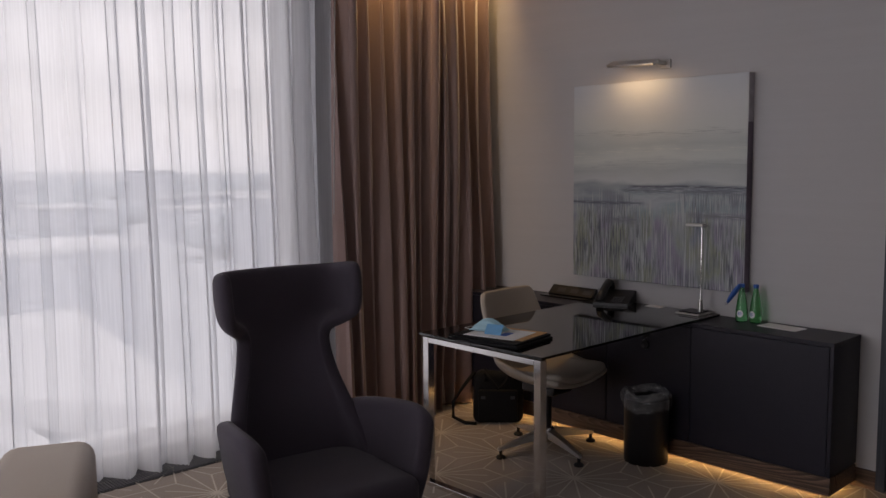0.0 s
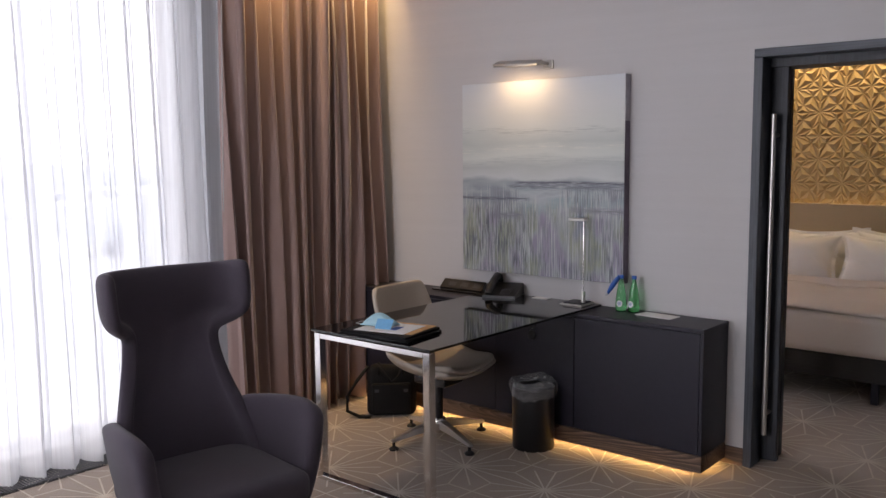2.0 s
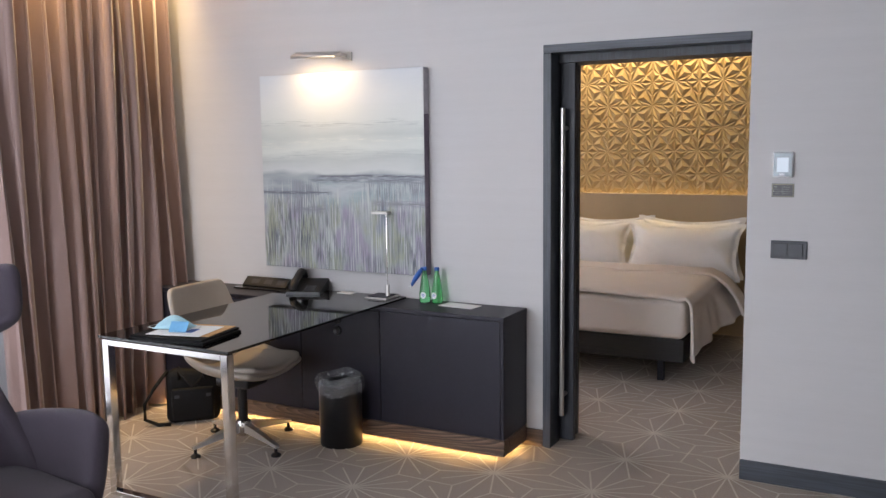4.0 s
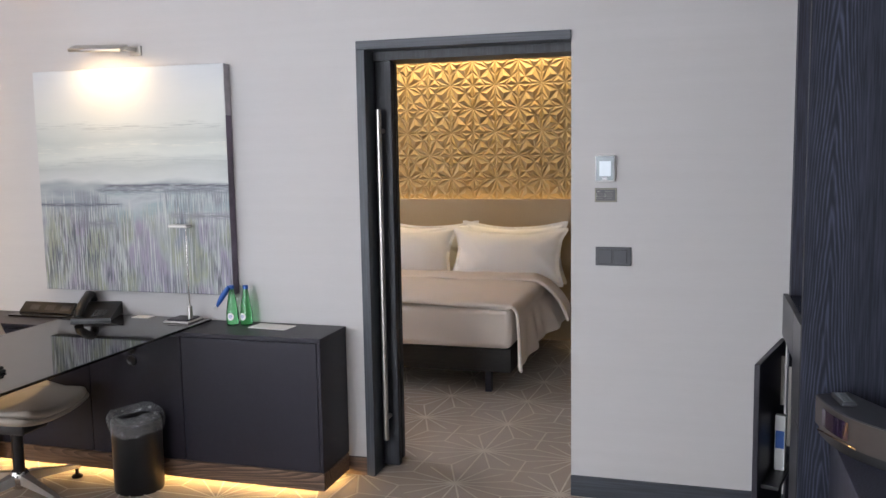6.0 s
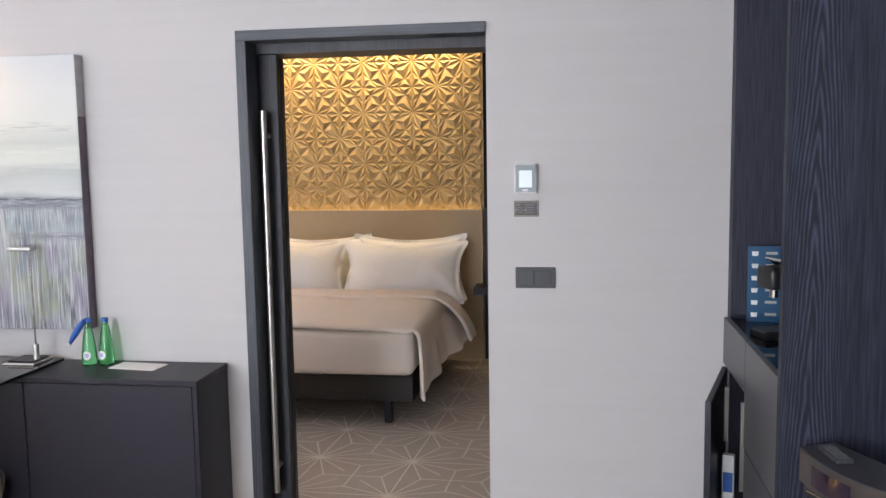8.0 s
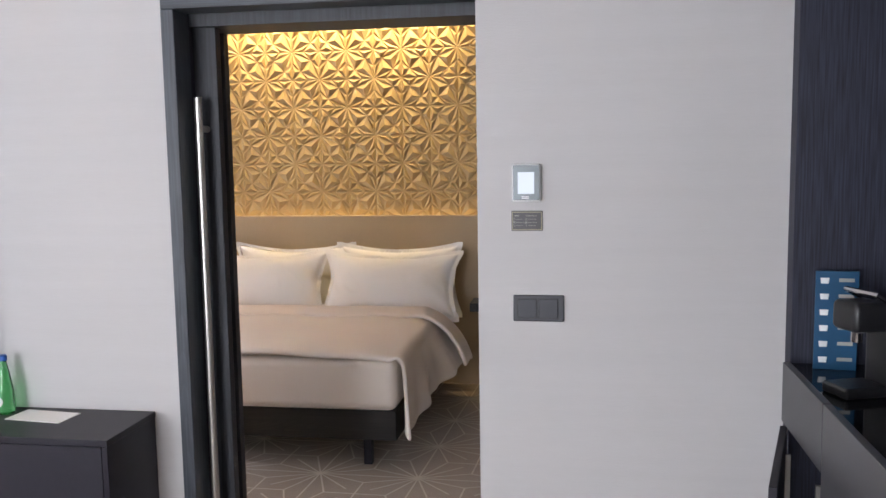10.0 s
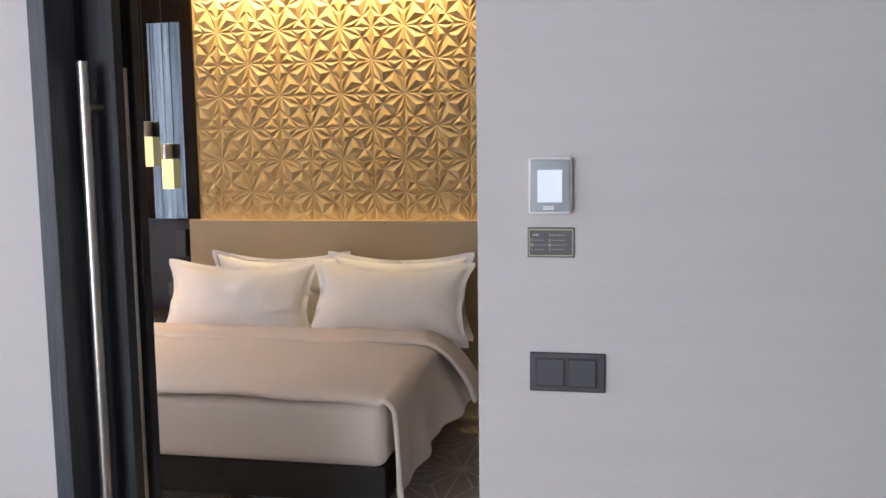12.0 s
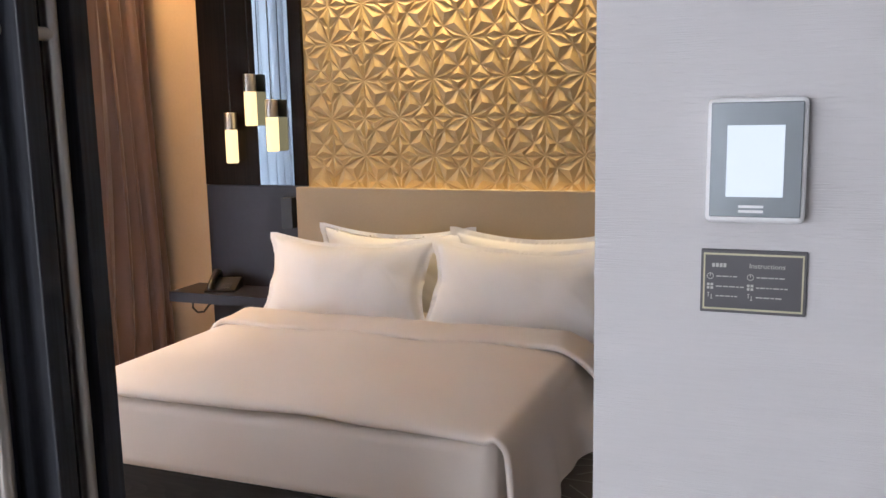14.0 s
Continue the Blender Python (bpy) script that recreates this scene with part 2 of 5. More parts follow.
def painting_mat():
    """Abstract landscape: pale sky with soft bands, a dark horizon, and dripping streaks below."""
    m = bpy.data.materials.new("painted_canvas")
    m.use_nodes = True
    n, l = m.node_tree.nodes, m.node_tree.links
    b = n["Principled BSDF"]
    b.inputs["Roughness"].default_value = 0.55
    co = n.new("ShaderNodeTexCoord")
    sep = n.new("ShaderNodeSeparateXYZ")
    l.new(co.outputs["Object"], sep.inputs[0])

    def noise_of(scale, detail, stretch):
        mp, t = n.new("ShaderNodeMapping"), n.new("ShaderNodeTexNoise")
        mp.inputs["Scale"].default_value = stretch
        t.inputs["Scale"].default_value, t.inputs["Detail"].default_value = scale, detail
        l.new(co.outputs["Object"], mp.inputs["Vector"])
        l.new(mp.outputs[0], t.inputs["Vector"])
        return t.outputs["Fac"]

    def ramp_of(fac, stops):
        r = n.new("ShaderNodeValToRGB")
        while len(r.color_ramp.elements) < len(stops):
            r.color_ramp.elements.new(0.5)
        for e, (p, c) in zip(r.color_ramp.elements, stops):
            e.position, e.color = p, (*c, 1)
        l.new(fac, r.inputs[0])
        return r.outputs[0]

    def math(op, a, c):
        k = n.new("ShaderNodeMath")
        k.operation = op
        for i, v in enumerate((a, c)):
            if isinstance(v, (int, float)):
                k.inputs[i].default_value = v
            else:
                l.new(v, k.inputs[i])
        return k.outputs[0]

    def blend(fac, a, c):
        k = n.new("ShaderNodeMixRGB")
        l.new(fac, k.inputs[0])
        for i, v in ((1, a), (2, c)):
            if isinstance(v, tuple):
                k.inputs[i].default_value = (*v, 1)
            else:
                l.new(v, k.inputs[i])
        return k.outputs[0]

    z = sep.outputs[2]                       # 0 at the bottom edge, 1.15 at the top
    drift = math("MULTIPLY", math("SUBTRACT", noise_of(1.6, 4, (1, 1, 2.5)), 0.5), 0.22)
    zz = math("DIVIDE", math("ADD", z, drift), 1.15)
    bands = ramp_of(zz, [(0.0, (0.50, 0.51, 0.52)), (0.42, (0.33, 0.36, 0.39)), (0.475, (0.27, 0.30, 0.33)), (0.50, (0.508, 0.533, 0.525)), (0.56, (0.41, 0.443, 0.435)), (0.63, (0.574, 0.599, 0.558)),
                         (0.70, (0.459, 0.492, 0.467)), (0.78, (0.59, 0.607, 0.574)), (0.88, (0.607, 0.615, 0.607)), (1.0, (0.574, 0.599, 0.631))])
    brush = noise_of(7, 6, (1, 1, 9))
    bands = blend(math("MULTIPLY", brush, 0.25), bands, (0.705, 0.713, 0.689))
    streak = noise_of(105, 4, (1, 1, 0.03))
    streak2 = noise_of(150, 3, (1, 1, 0.06))
    hue = noise_of(6, 3, (1, 1, 0.5))
    patch = noise_of(3.2, 3, (1, 1, 0.8))
    height = math("DIVIDE", z, 1.15)
    drips = ramp_of(hue, [(0.30, (0.21, 0.23, 0.25)), (0.42, (0.29, 0.25, 0.34)), (0.5, (0.31, 0.33, 0.34)), (0.58, (0.29, 0.31, 0.22)), (0.7, (0.19, 0.22, 0.27))])
    drips = blend(ramp_of(streak, [(0.51, (0, 0, 0)), (0.62, (0.85, 0.85, 0.85))]), drips, (0.54, 0.56, 0.56))
    dry = blend(ramp_of(patch, [(0.40, (1, 1, 1)), (0.60, (0.25, 0.25, 0.25))]), (0, 0, 0), ramp_of(streak2, [(0.40, (0.95, 0.95, 0.95)), (0.52, (0, 0, 0))]))
    drips = blend(dry, drips, (0.075, 0.08, 0.10))

    def level(source, centre, soft):
        """1 below the centre height, 0 above it."""
        k, c = math("MULTIPLY", math("SUBTRACT", centre, source), soft), n.new("ShaderNodeClamp")
        l.new(k, c.inputs[0])
        return c.outputs[0]

    jag = math("MULTIPLY", math("SUBTRACT", streak, 0.5), 0.45)
    # dark misty field below the horizon, with fine upright hatching
    field = ramp_of(noise_of(2.6, 4, (1, 1, 3)), [(0.35, (0.27, 0.30, 0.33)), (0.5, (0.42, 0.45, 0.47)), (0.64, (0.30, 0.37, 0.39))])
    hatch = ramp_of(noise_of(190, 2, (1, 1, 0.05)), [(0.44, (0.75, 0.75, 0.75)), (0.56, (0, 0, 0))])
    field = blend(math("MULTIPLY", hatch, level(math("MULTIPLY", patch, 1.0), 0.56, 9)), field, (0.17, 0.18, 0.21))
    col = blend(level(math("ADD", height, math("MULTIPLY", drift, 0.5)), 0.475, 38), bands, field)
    col = blend(math("MULTIPLY", level(height, math("ADD", 0.385, jag), 16), 0.9), col, drips)
    # dry dark strokes along the horizon
    stroke = noise_of(9, 5, (1, 1, 26))
    st = ramp_of(stroke, [(0.52, (0, 0, 0)), (0.60, (1, 1, 1))])
    across = sep.outputs[1]
    for lift, wide, lo, hi, tone in ((0.482, 90, -0.2, 0.74, (0.07, 0.07, 0.10)), (0.462, 40, -0.2, 0.80, (0.16, 0.18, 0.21)), (0.395, 80, 0.66, 1.4, (0.10, 0.11, 0.14)), (0.345, 45, -0.1, 0.36, (0.20, 0.21, 0.23)), (0.31, 40, 0.70, 0.92, (0.20, 0.21, 0.24))):
        near = math("SUBTRACT", 1.0, math("MULTIPLY", math("ABSOLUTE", math("SUBTRACT", math("ADD", height, math("MULTIPLY", drift, 0.12)), lift), 0), wide))
        clamp2 = n.new("ShaderNodeClamp")
        l.new(near, clamp2.inputs[0])
        k = math("MULTIPLY", clamp2.outputs[0], math("MULTIPLY", level(across, hi, 20), math("SUBTRACT", 1.0, level(across, lo, 20))))
        k = math("MULTIPLY", k, ramp_of(noise_of(14, 5, (1, 1, 12)), [(0.38, (0.1, 0.1, 0.1)), (0.52, (1, 1, 1))]))
        col = blend(k, col, tone)
    # thin dry strokes in the sky, the bare grey edge at the top
    for level, width, tone in ((0.585, 25, (0.42, 0.45, 0.44)), (0.76, 45, (0.40, 0.42, 0.41)), (0.665, 45, (0.66, 0.66, 0.60))):
        k = math("SUBTRACT", 1.0, math("MULTIPLY", math("ABSOLUTE", math("SUBTRACT", zz, level), 0), width))
        cl = n.new("ShaderNodeClamp")
        l.new(k, cl.inputs[0])
        ms = n.new("ShaderNodeMixRGB")
        ms.blend_type = "MULTIPLY"
        ms.inputs[0].default_value = 1
        l.new(st, ms.inputs[1])
        l.new(cl.outputs[0], ms.inputs[2])
        col = blend(ms.outputs[0], col, tone)
    l.new(col, b.inputs["Base Color"])
    bp = n.new("ShaderNodeBump")
    bp.inputs["Strength"].default_value, bp.inputs["Distance"].default_value = 0.3, 0.002
    l.new(streak2, bp.inputs["Height"])
    l.new(bp.outputs[0], b.inputs["Normal"])
    return m


M = dict(
    wall=mat("woven_wallcovering", (0.548, 0.532, 0.531), 0.75, var=0.036, scale=2.0, fine=40.0, bump=0.5, bump_scale=70.0, stretch=(1, 0.4, 12)),
    tan_wall=mat("tan_wall_paint", (0.53, 0.43, 0.33), 0.8, var=0.05),
    ceiling=mat("ceiling_paint", (0.78, 0.77, 0.75), 0.85, var=0.03),
    carpet=mat("taupe_carpet", (0.335, 0.268, 0.215), 0.95, var=0.14, scale=1.4, fine=240.0, bump=0.8, bump_scale=420.0, sheen=0.2),
    line=mat("carpet_line_yarn", (0.60, 0.54, 0.47), 0.95, var=0.2, scale=20.0, fine=300.0, bump=0.6, bump_scale=400.0),
    black=mat("matt_black_lacquer", (0.0185, 0.017, 0.027), 0.42, var=0.15, scale=3.0, fine=40.0, spec=0.38),
    navy=wood("black_stained_oak", (0.006, 0.007, 0.014), (0.044, 0.048, 0.085), "z", 0.6, wide=15.0, grain=210.0, figured=0.5),
    flame=flame_veneer("black_oak_flame_veneer", (0.008, 0.010, 0.019), (0.044, 0.051, 0.084), -0.15),
    leaf_oak=wood("black_oak_door", (0.008, 0.009, 0.013), (0.036, 0.040, 0.052), "z", 0.5, figured=0.1),
    # the frame's black oak, its colour raised for the light falling on its front
    trim=wood("black_oak_trim_lit", (0.028, 0.033, 0.043), (0.075, 0.085, 0.105), "z", 0.45, figured=0.1),
    trim_y=wood("black_oak_trim_level_lit", (0.028, 0.033, 0.043), (0.075, 0.085, 0.105), "y", 0.45, figured=0.1),
    brown=wood("brown_brushed_oak", (0.055, 0.032, 0.022), (0.20, 0.13, 0.09), "y", 0.6, 5.0),
    drape=mat("taupe_curtain_satin", (0.305, 0.207, 0.186), 0.65, var=0.08, scale=4.0, fine=300.0, bump=0.3, bump_scale=600.0, sheen=0.4),
    sheer=sheer_mat(),
    chair=mat("aubergine_felt", (0.051, 0.041, 0.057), 0.95, var=0.12, scale=5.0, fine=200.0, bump=0.6, bump_scale=350.0, sheen=0.12),
    leather=mat("beige_leather", (0.42, 0.365, 0.305), 0.5, var=0.06, scale=5.0, fine=120.0, bump=0.3, bump_scale=250.0),
    chrome=mat("polished_chrome", (0.72, 0.70, 0.68), 0.10, 1.0, var=0.03),
    steel=mat("brushed_steel", (0.52, 0.50, 0.47), 0.36, 1.0, var=0.08, stretch=(1, 1, 0.1)),
    alu=mat("polished_aluminium", (0.80, 0.80, 0.80), 0.38, 1.0, var=0.03),
    plastic=mat("black_plastic", (0.015, 0.015, 0.017), 0.35, var=0.1, bump=0.15, bump_scale=500.0),
    grey=mat("anthracite_plastic", (0.042, 0.044, 0.054), 0.4, var=0.05),
    dark_glass=mat("black_glass", (0.006, 0.006, 0.007), 0.03, var=0.05, spec=0.75),
    duvet=mat("ivory_duvet_cotton", (0.80, 0.725, 0.66), 0.85, var=0.03, scale=3.0, fine=260.0, bump=0.85, bump_scale=6.0, sheen=0.15),
    linen=mat("white_linen", (0.83, 0.81, 0.80), 0.85, var=0.03, scale=3.0, fine=260.0, bump=0.9, bump_scale=9.0, sheen=0.15),
    gold=mat("gold_relief_paint", (0.52, 0.37, 0.18), 0.55, 0.0, var=0.06, scale=3.0, fine=90.0),
    tan=mat("tan_headboard_leather", (0.42, 0.32, 0.205), 0.55, var=0.05, scale=3.0, fine=120.0, bump=0.15, bump_scale=250.0),
    white=mat("white_paint", (0.8, 0.8, 0.8), 0.5, var=0.03),
    paper=mat("white_paper", (0.8, 0.8, 0.8), 0.8, var=0.03),
    blue=mat("blue_print", (0.03, 0.12, 0.45), 0.5),
    teal=mat("petrol_blue_card", (0.008, 0.075, 0.17), 0.4, var=0.1),
    mask=mat("pale_blue_nonwoven", (0.42, 0.66, 0.76), 0.9, var=0.06, bump=0.3, bump_scale=300.0),
    orange=mat("manila_envelope", (0.62, 0.36, 0.16), 0.7),
    bag=mat("black_nylon", (0.008, 0.008, 0.009), 0.7, spec=0.2, var=0.2, bump=0.4, bump_scale=400.0),
    green=glass_mat("green_bottle_glass", (0.26, 0.80, 0.36)),
    film=None,
    canvas=painting_mat(),
    mirror=mat("smoked_mirror", (0.135, 0.165, 0.195), 0.02, 1.0, var=0.01),
    window=glass_mat("window_glass", (0.97, 0.98, 0.98)),
    sensor=mat("silver_faceplate", (0.20, 0.225, 0.24), 0.26, 0.2, var=0.04),
    screen=glow("lit_display", (0.80, 0.88, 0.96), 0.22),
    shade=glow("opal_lamp_glass", (1.0, 0.72, 0.34), 0.52),
    etched=mat("etched_plate", (0.060, 0.057, 0.062), 0.45, 0.0, var=0.06),
    engrave=mat("engraved_line", (0.40, 0.39, 0.36), 0.5, 0.0),
    brass=mat("dull_brass_line", (0.42, 0.39, 0.26), 0.45, 0.3),
    wand=mat("greyed_white_plastic", (0.38, 0.36, 0.35), 0.5),
    roof=mat("pale_roof", (0.72, 0.72, 0.72), 0.8, var=0.1, scale=0.8),
    # distance haze is mixed into the next three base colours, pale and low in contrast
    facade=mat("haze_tinted_facade", (0.60, 0.62, 0.66), 0.9, var=0.1, scale=0.05, fine=0.6),
    ground=mat("haze_tinted_ground", (0.60, 0.62, 0.64), 0.95, var=0.12, scale=0.01, fine=0.1),
    leaf=mat("haze_tinted_foliage", (0.54, 0.58, 0.61), 0.95, var=0.15, scale=0.1, fine=0.8),
)


def film_mat():
    m = bpy.data.materials.new("clear_liner_film")
    m.use_nodes = True
    n, l = m.node_tree.nodes, m.node_tree.links
    b = n["Principled BSDF"]
    b.inputs["Base Color"].default_value = (0.55, 0.56, 0.58, 1)
    b.inputs["Roughness"].default_value = 0.25
    clear, mix = n.new("ShaderNodeBsdfTransparent"), n.new("ShaderNodeMixShader")
    t = n.new("ShaderNodeTexNoise")
    t.inputs["Scale"].default_value, t.inputs["Detail"].default_value = 7, 3
    rng = n.new("ShaderNodeMapRange")
    rng.inputs["From Min"].default_value, rng.inputs["From Max"].default_value = 0.35, 0.68
    rng.inputs["To Min"].default_value, rng.inputs["To Max"].default_value = 0.14, 0.42
    l.new(t.outputs["Fac"], rng.inputs["Value"])
    l.new(rng.outputs[0], mix.inputs[0])
    l.new(clear.outputs[0], mix.inputs[1])
    l.new(b.outputs[0], mix.inputs[2])
    l.new(mix.outputs[0], n["Material Output"].inputs["Surface"])
    return m


M["film"] = film_mat()


# ---- builders ----
def part(name, bm, material, parent=None, label="", smooth=None, m=None):
    """Links a bmesh as one mesh object under a thing or a part."""
    me = bpy.data.meshes.new(name)
    bmesh.ops.recalc_face_normals(bm, faces=bm.faces)
    bm.to_mesh(me)
    bm.free()
    me.materials.append(material)
    if smooth:
        me.shade_smooth()
        if smooth < 180:
            me.set_sharp_from_angle(angle=radians(smooth))
    ob = new(name, me)
    if m is not None:
        ob.matrix_world = m
    if parent is not None:
        ob.parent = parent
    return tagged(ob, label)


def thing(name, label, category, m=None, group="", kind=""):
    ob = new(name)
    if m is not None:
        ob.matrix_world = m
    return tagged(ob, label, category, group, kind)


def box(x0, x1, y0, y1, z0, z1, bevel=0.0, seg=2, bm=None):
    own = bmesh.new()
    vs = bmesh.ops.create_cube(own, size=1)["verts"]
    for v in vs:
        v.co = Vector(((x0 + x1) / 2 + v.co.x * (x1 - x0), (y0 + y1) / 2 + v.co.y * (y1 - y0), (z0 + z1) / 2 + v.co.z * (z1 - z0)))
    if bevel:
        bmesh.ops.bevel(own, geom=own.edges[:], offset=bevel, segments=seg, affect="EDGES", profile=0.5)
    if bm is None:
        return own
    me = bpy.data.meshes.new("tmp")
    own.to_mesh(me)
    own.free()
    bm.from_mesh(me)
    bpy.data.meshes.remove(me)
    return bm


def rod(a, b, r, seg=16, r2=None, bm=None):
    bm = bm or bmesh.new()
    a, b = Vector(a), Vector(b)
    q = (b - a).to_track_quat("Z", "Y").to_matrix().to_4x4()
    bmesh.ops.create_cone(bm, cap_ends=True, segments=seg, radius1=r, radius2=r if r2 is None else r2, depth=(b - a).length,
                          matrix=Matrix.Translation((a + b) / 2) @ q)
    return bm


def lathe(profile, seg=32, bm=None):
    """Turns (radius, height) pairs round the z axis."""
    bm = bm or bmesh.new()
    rings = []
    for r, z in profile:
        rings.append([bm.verts.new((r * math.cos(6.28318 * k / seg), r * math.sin(6.28318 * k / seg), z)) for k in range(seg)])
    for a, b in zip(rings, rings[1:]):
        for k in range(seg):
            bm.faces.new((a[k], a[(k + 1) % seg], b[(k + 1) % seg], b[k]))
    for ring, r in ((rings[0], profile[0][0]), (rings[-1], profile[-1][0])):
        if r > 1e-4:
            bm.faces.new(ring)
    bmesh.ops.remove_doubles(bm, verts=bm.verts[:], dist=1e-5)
    return bm


def tube(points, r, seg=8, bm=None):
    """A round bar bent along points."""
    bm = bm or bmesh.new()
    pts = [Vector(p) for p in points]
    rings = []
    for i, p in enumerate(pts):
        d = (pts[min(i + 1, len(pts) - 1)] - pts[max(i - 1, 0)]).normalized()
        u = d.cross(Vector((0.3, 0.2, 0.93))).normalized()
        w = d.cross(u)
        rings.append([bm.verts.new(p + r * (math.cos(6.28318 * k / seg) * u + math.sin(6.28318 * k / seg) * w)) for k in range(seg)])
    for a, b in zip(rings, rings[1:]):
        for k in range(seg):
            bm.faces.new((a[k], a[(k + 1) % seg], b[(k + 1) % seg], b[k]))
    bm.faces.new(rings[0])
    bm.faces.new(rings[-1])
    return bm


def grid(nu, nv, f, bm=None):
    """A sheet of nu x nv quads through f(u, v), u and v from 0 to 1."""
    bm = bm or bmesh.new()
    vs = [[bm.verts.new(f(i / nu, j / nv)) for j in range(nv + 1)] for i in range(nu + 1)]
    for i in range(nu):
        for j in range(nv):
            bm.faces.new((vs[i][j], vs[i + 1][j], vs[i + 1][j + 1], vs[i][j + 1]))
    return bm


def prism(outline, z0, z1, bm=None):
    """A flat shape of (x, y) corners, raised from z0 to z1."""
    bm = bm or bmesh.new()
    lo, hi = [bm.verts.new((x, y, z0)) for x, y in outline], [bm.verts.new((x, y, z1)) for x, y in outline]
    bm.faces.new(lo)
    bm.faces.new(hi)
    for k in range(len(outline)):
        j = (k + 1) % len(outline)
        bm.faces.new((lo[k], lo[j], hi[j], hi[k]))
    return bm


def solid(ob, thick, offset=-1.0):
    md = ob.modifiers.new("thickness", "SOLIDIFY")
    md.thickness, md.offset = thick, offset
    return ob


def soften(ob, levels=2):
    md = ob.modifiers.new("soft", "SUBSURF")
    md.levels = md.render_levels = levels
    return ob


def structure(name, bm, material, label, smooth=None):
    return tagged(part(name, bm, material, None, label, smooth), category=name.split("_")[0], kind="structure")


# ---- the shell ----
WX, WB = 4.472, 4.77            # door wall, both faces
TOP = 3.0
SOUTH, NORTH, WEST, EAST = -0.70, 4.62, -3.2, 8.05
floor = structure("floor", box(WEST - 0.2, EAST + 0.2, SOUTH - 0.2, 4.99, -0.2, 0), M["carpet"], "taupe hotel carpet woven with pale star lines")
structure("ceiling", box(WEST - 0.2, EAST + 0.2, SOUTH - 0.2, 4.99, TOP, TOP + 0.2), M["ceiling"], "plain white plaster ceiling")
# dropped ceiling of the bedroom that stops short of the relief wall and leaves the light cove
structure("ceiling_bedroom", box(WB, 7.56, SOUTH, 4.1, 2.72, 2.80), M["ceiling"], "lowered white bedroom ceiling with a light cove")
DL, DR, DH = 1.788, 0.773, 2.128
wall = structure("wall_east", box(WX, WB, DL, 4.98, 0, TOP), M["wall"], "pale grey woven wallcovering beside the sliding door")
structure("wall_east_right", box(WX, WB, SOUTH, DR, 0, TOP), M["wall"], "pale grey woven wallcovering with controls beside the doorway")
structure("wall_east_lintel", box(WX, WB, DR, DL, DH - 0.004, TOP), M["wall"], "pale grey woven wallcovering above the doorway")
structure("wall_south", box(WEST, EAST, SOUTH - 0.18, SOUTH, 0, TOP), M["wall"], "plain pale grey wall")
structure("wall_west", box(WEST - 0.18, WEST, SOUTH - 0.18, 1.75, 0, TOP), M["wall"], "plain pale grey wall")
structure("wall_west_end", box(WEST - 0.18, WEST, 4.25, 4.98, 0, TOP), M["wall"], "plain pale grey wall")
structure("wall_west_sill", box(WEST - 0.18, WEST, 1.75, 4.25, 0, 0.2), M["wall"], "plain pale grey wall below the side window")
structure("wall_bed", box(EAST, EAST + 0.18, SOUTH, 4.98, 0, TOP), M["tan_wall"], "tan painted bedroom wall")
# window side: a column by the door wall, low sill, frames and glass
structure("wall_north", box(3.14, WX, NORTH, 4.98, 0, TOP), M["wall"], "wall column beside the window")
structure("wall_north_bedroom", box(7.2, EAST, NORTH, 4.98, 0, TOP), M["tan_wall"], "wall beside the bedroom window")


def window(name, x0, x1, lights):
    w = thing(name, "floor-to-ceiling window in a white frame behind sheer curtains", "window", kind="structure")
    part("window_sill", box(x0, x1, NORTH, 4.98, 0.0, 0.10, 0.006), M["white"], w, "white window sill")
    f = box(x0, x1, 4.74, 4.82, 0.10, 0.17)
    box(x0, x1, 4.74, 4.82, TOP - 0.1, TOP, bm=f)
    for k in range(lights + 1):
        x = x0 + (x1 - x0) * k / lights
        box(max(x - 0.04, x0), min(x + 0.04, x1), 4.742, 4.818, 0.17, TOP - 0.1, bm=f)
    part("window_frame", f, M["white"], w)
    for k in range(lights):
        a, b = x0 + (x1 - x0) * k / lights + 0.04, x0 + (x1 - x0) * (k + 1) / lights - 0.04
        p = part("pane", box(a, b, 4.776, 4.784, 0.17, TOP - 0.1), M["window"], w)
        p.visible_shadow = False


window("window_1", WEST, 3.14, 3)
side_pane = part("window_3", box(WEST - 0.10, WEST - 0.09, 1.75, 4.25, 0.2, TOP), M["window"], None, "side window of the corner room")
tagged(side_pane, category="window", kind="structure")
side_pane.visible_shadow = False
window("window_2", WB, 7.2, 1)

# floor grille in front of the window
grille = thing("floor_grille", "black slatted convector grille along the window", "floor grille", kind="structure")
part("grille_bed", box(WEST, 3.3, 4.40, 4.62, 0.001, 0.004), M["plastic"], grille)
sl = bmesh.new()
for k in range(230):
    x = -0.5 + k * 0.0165
    v = [sl.verts.new(p) for p in ((x, 4.405, 0.011), (x + 0.007, 4.405, 0.011), (x + 0.007, 4.615, 0.011), (x, 4.615, 0.011))]
    sl.faces.new(v)
tagged(solid(part("slats", sl, M["grey"], grille), 0.006), kind="stuff")

# skirting boards
structure("baseboard_right", box(WX - 0.014, WX, -0.15, DR, 0, 0.10, 0.003), M["trim_y"], "dark stained oak skirting board")
structure("baseboard_left", box(WX - 0.014, WX, DL, 4.6, 0, 0.095, 0.003), M["brown"], "brown oak skirting board")

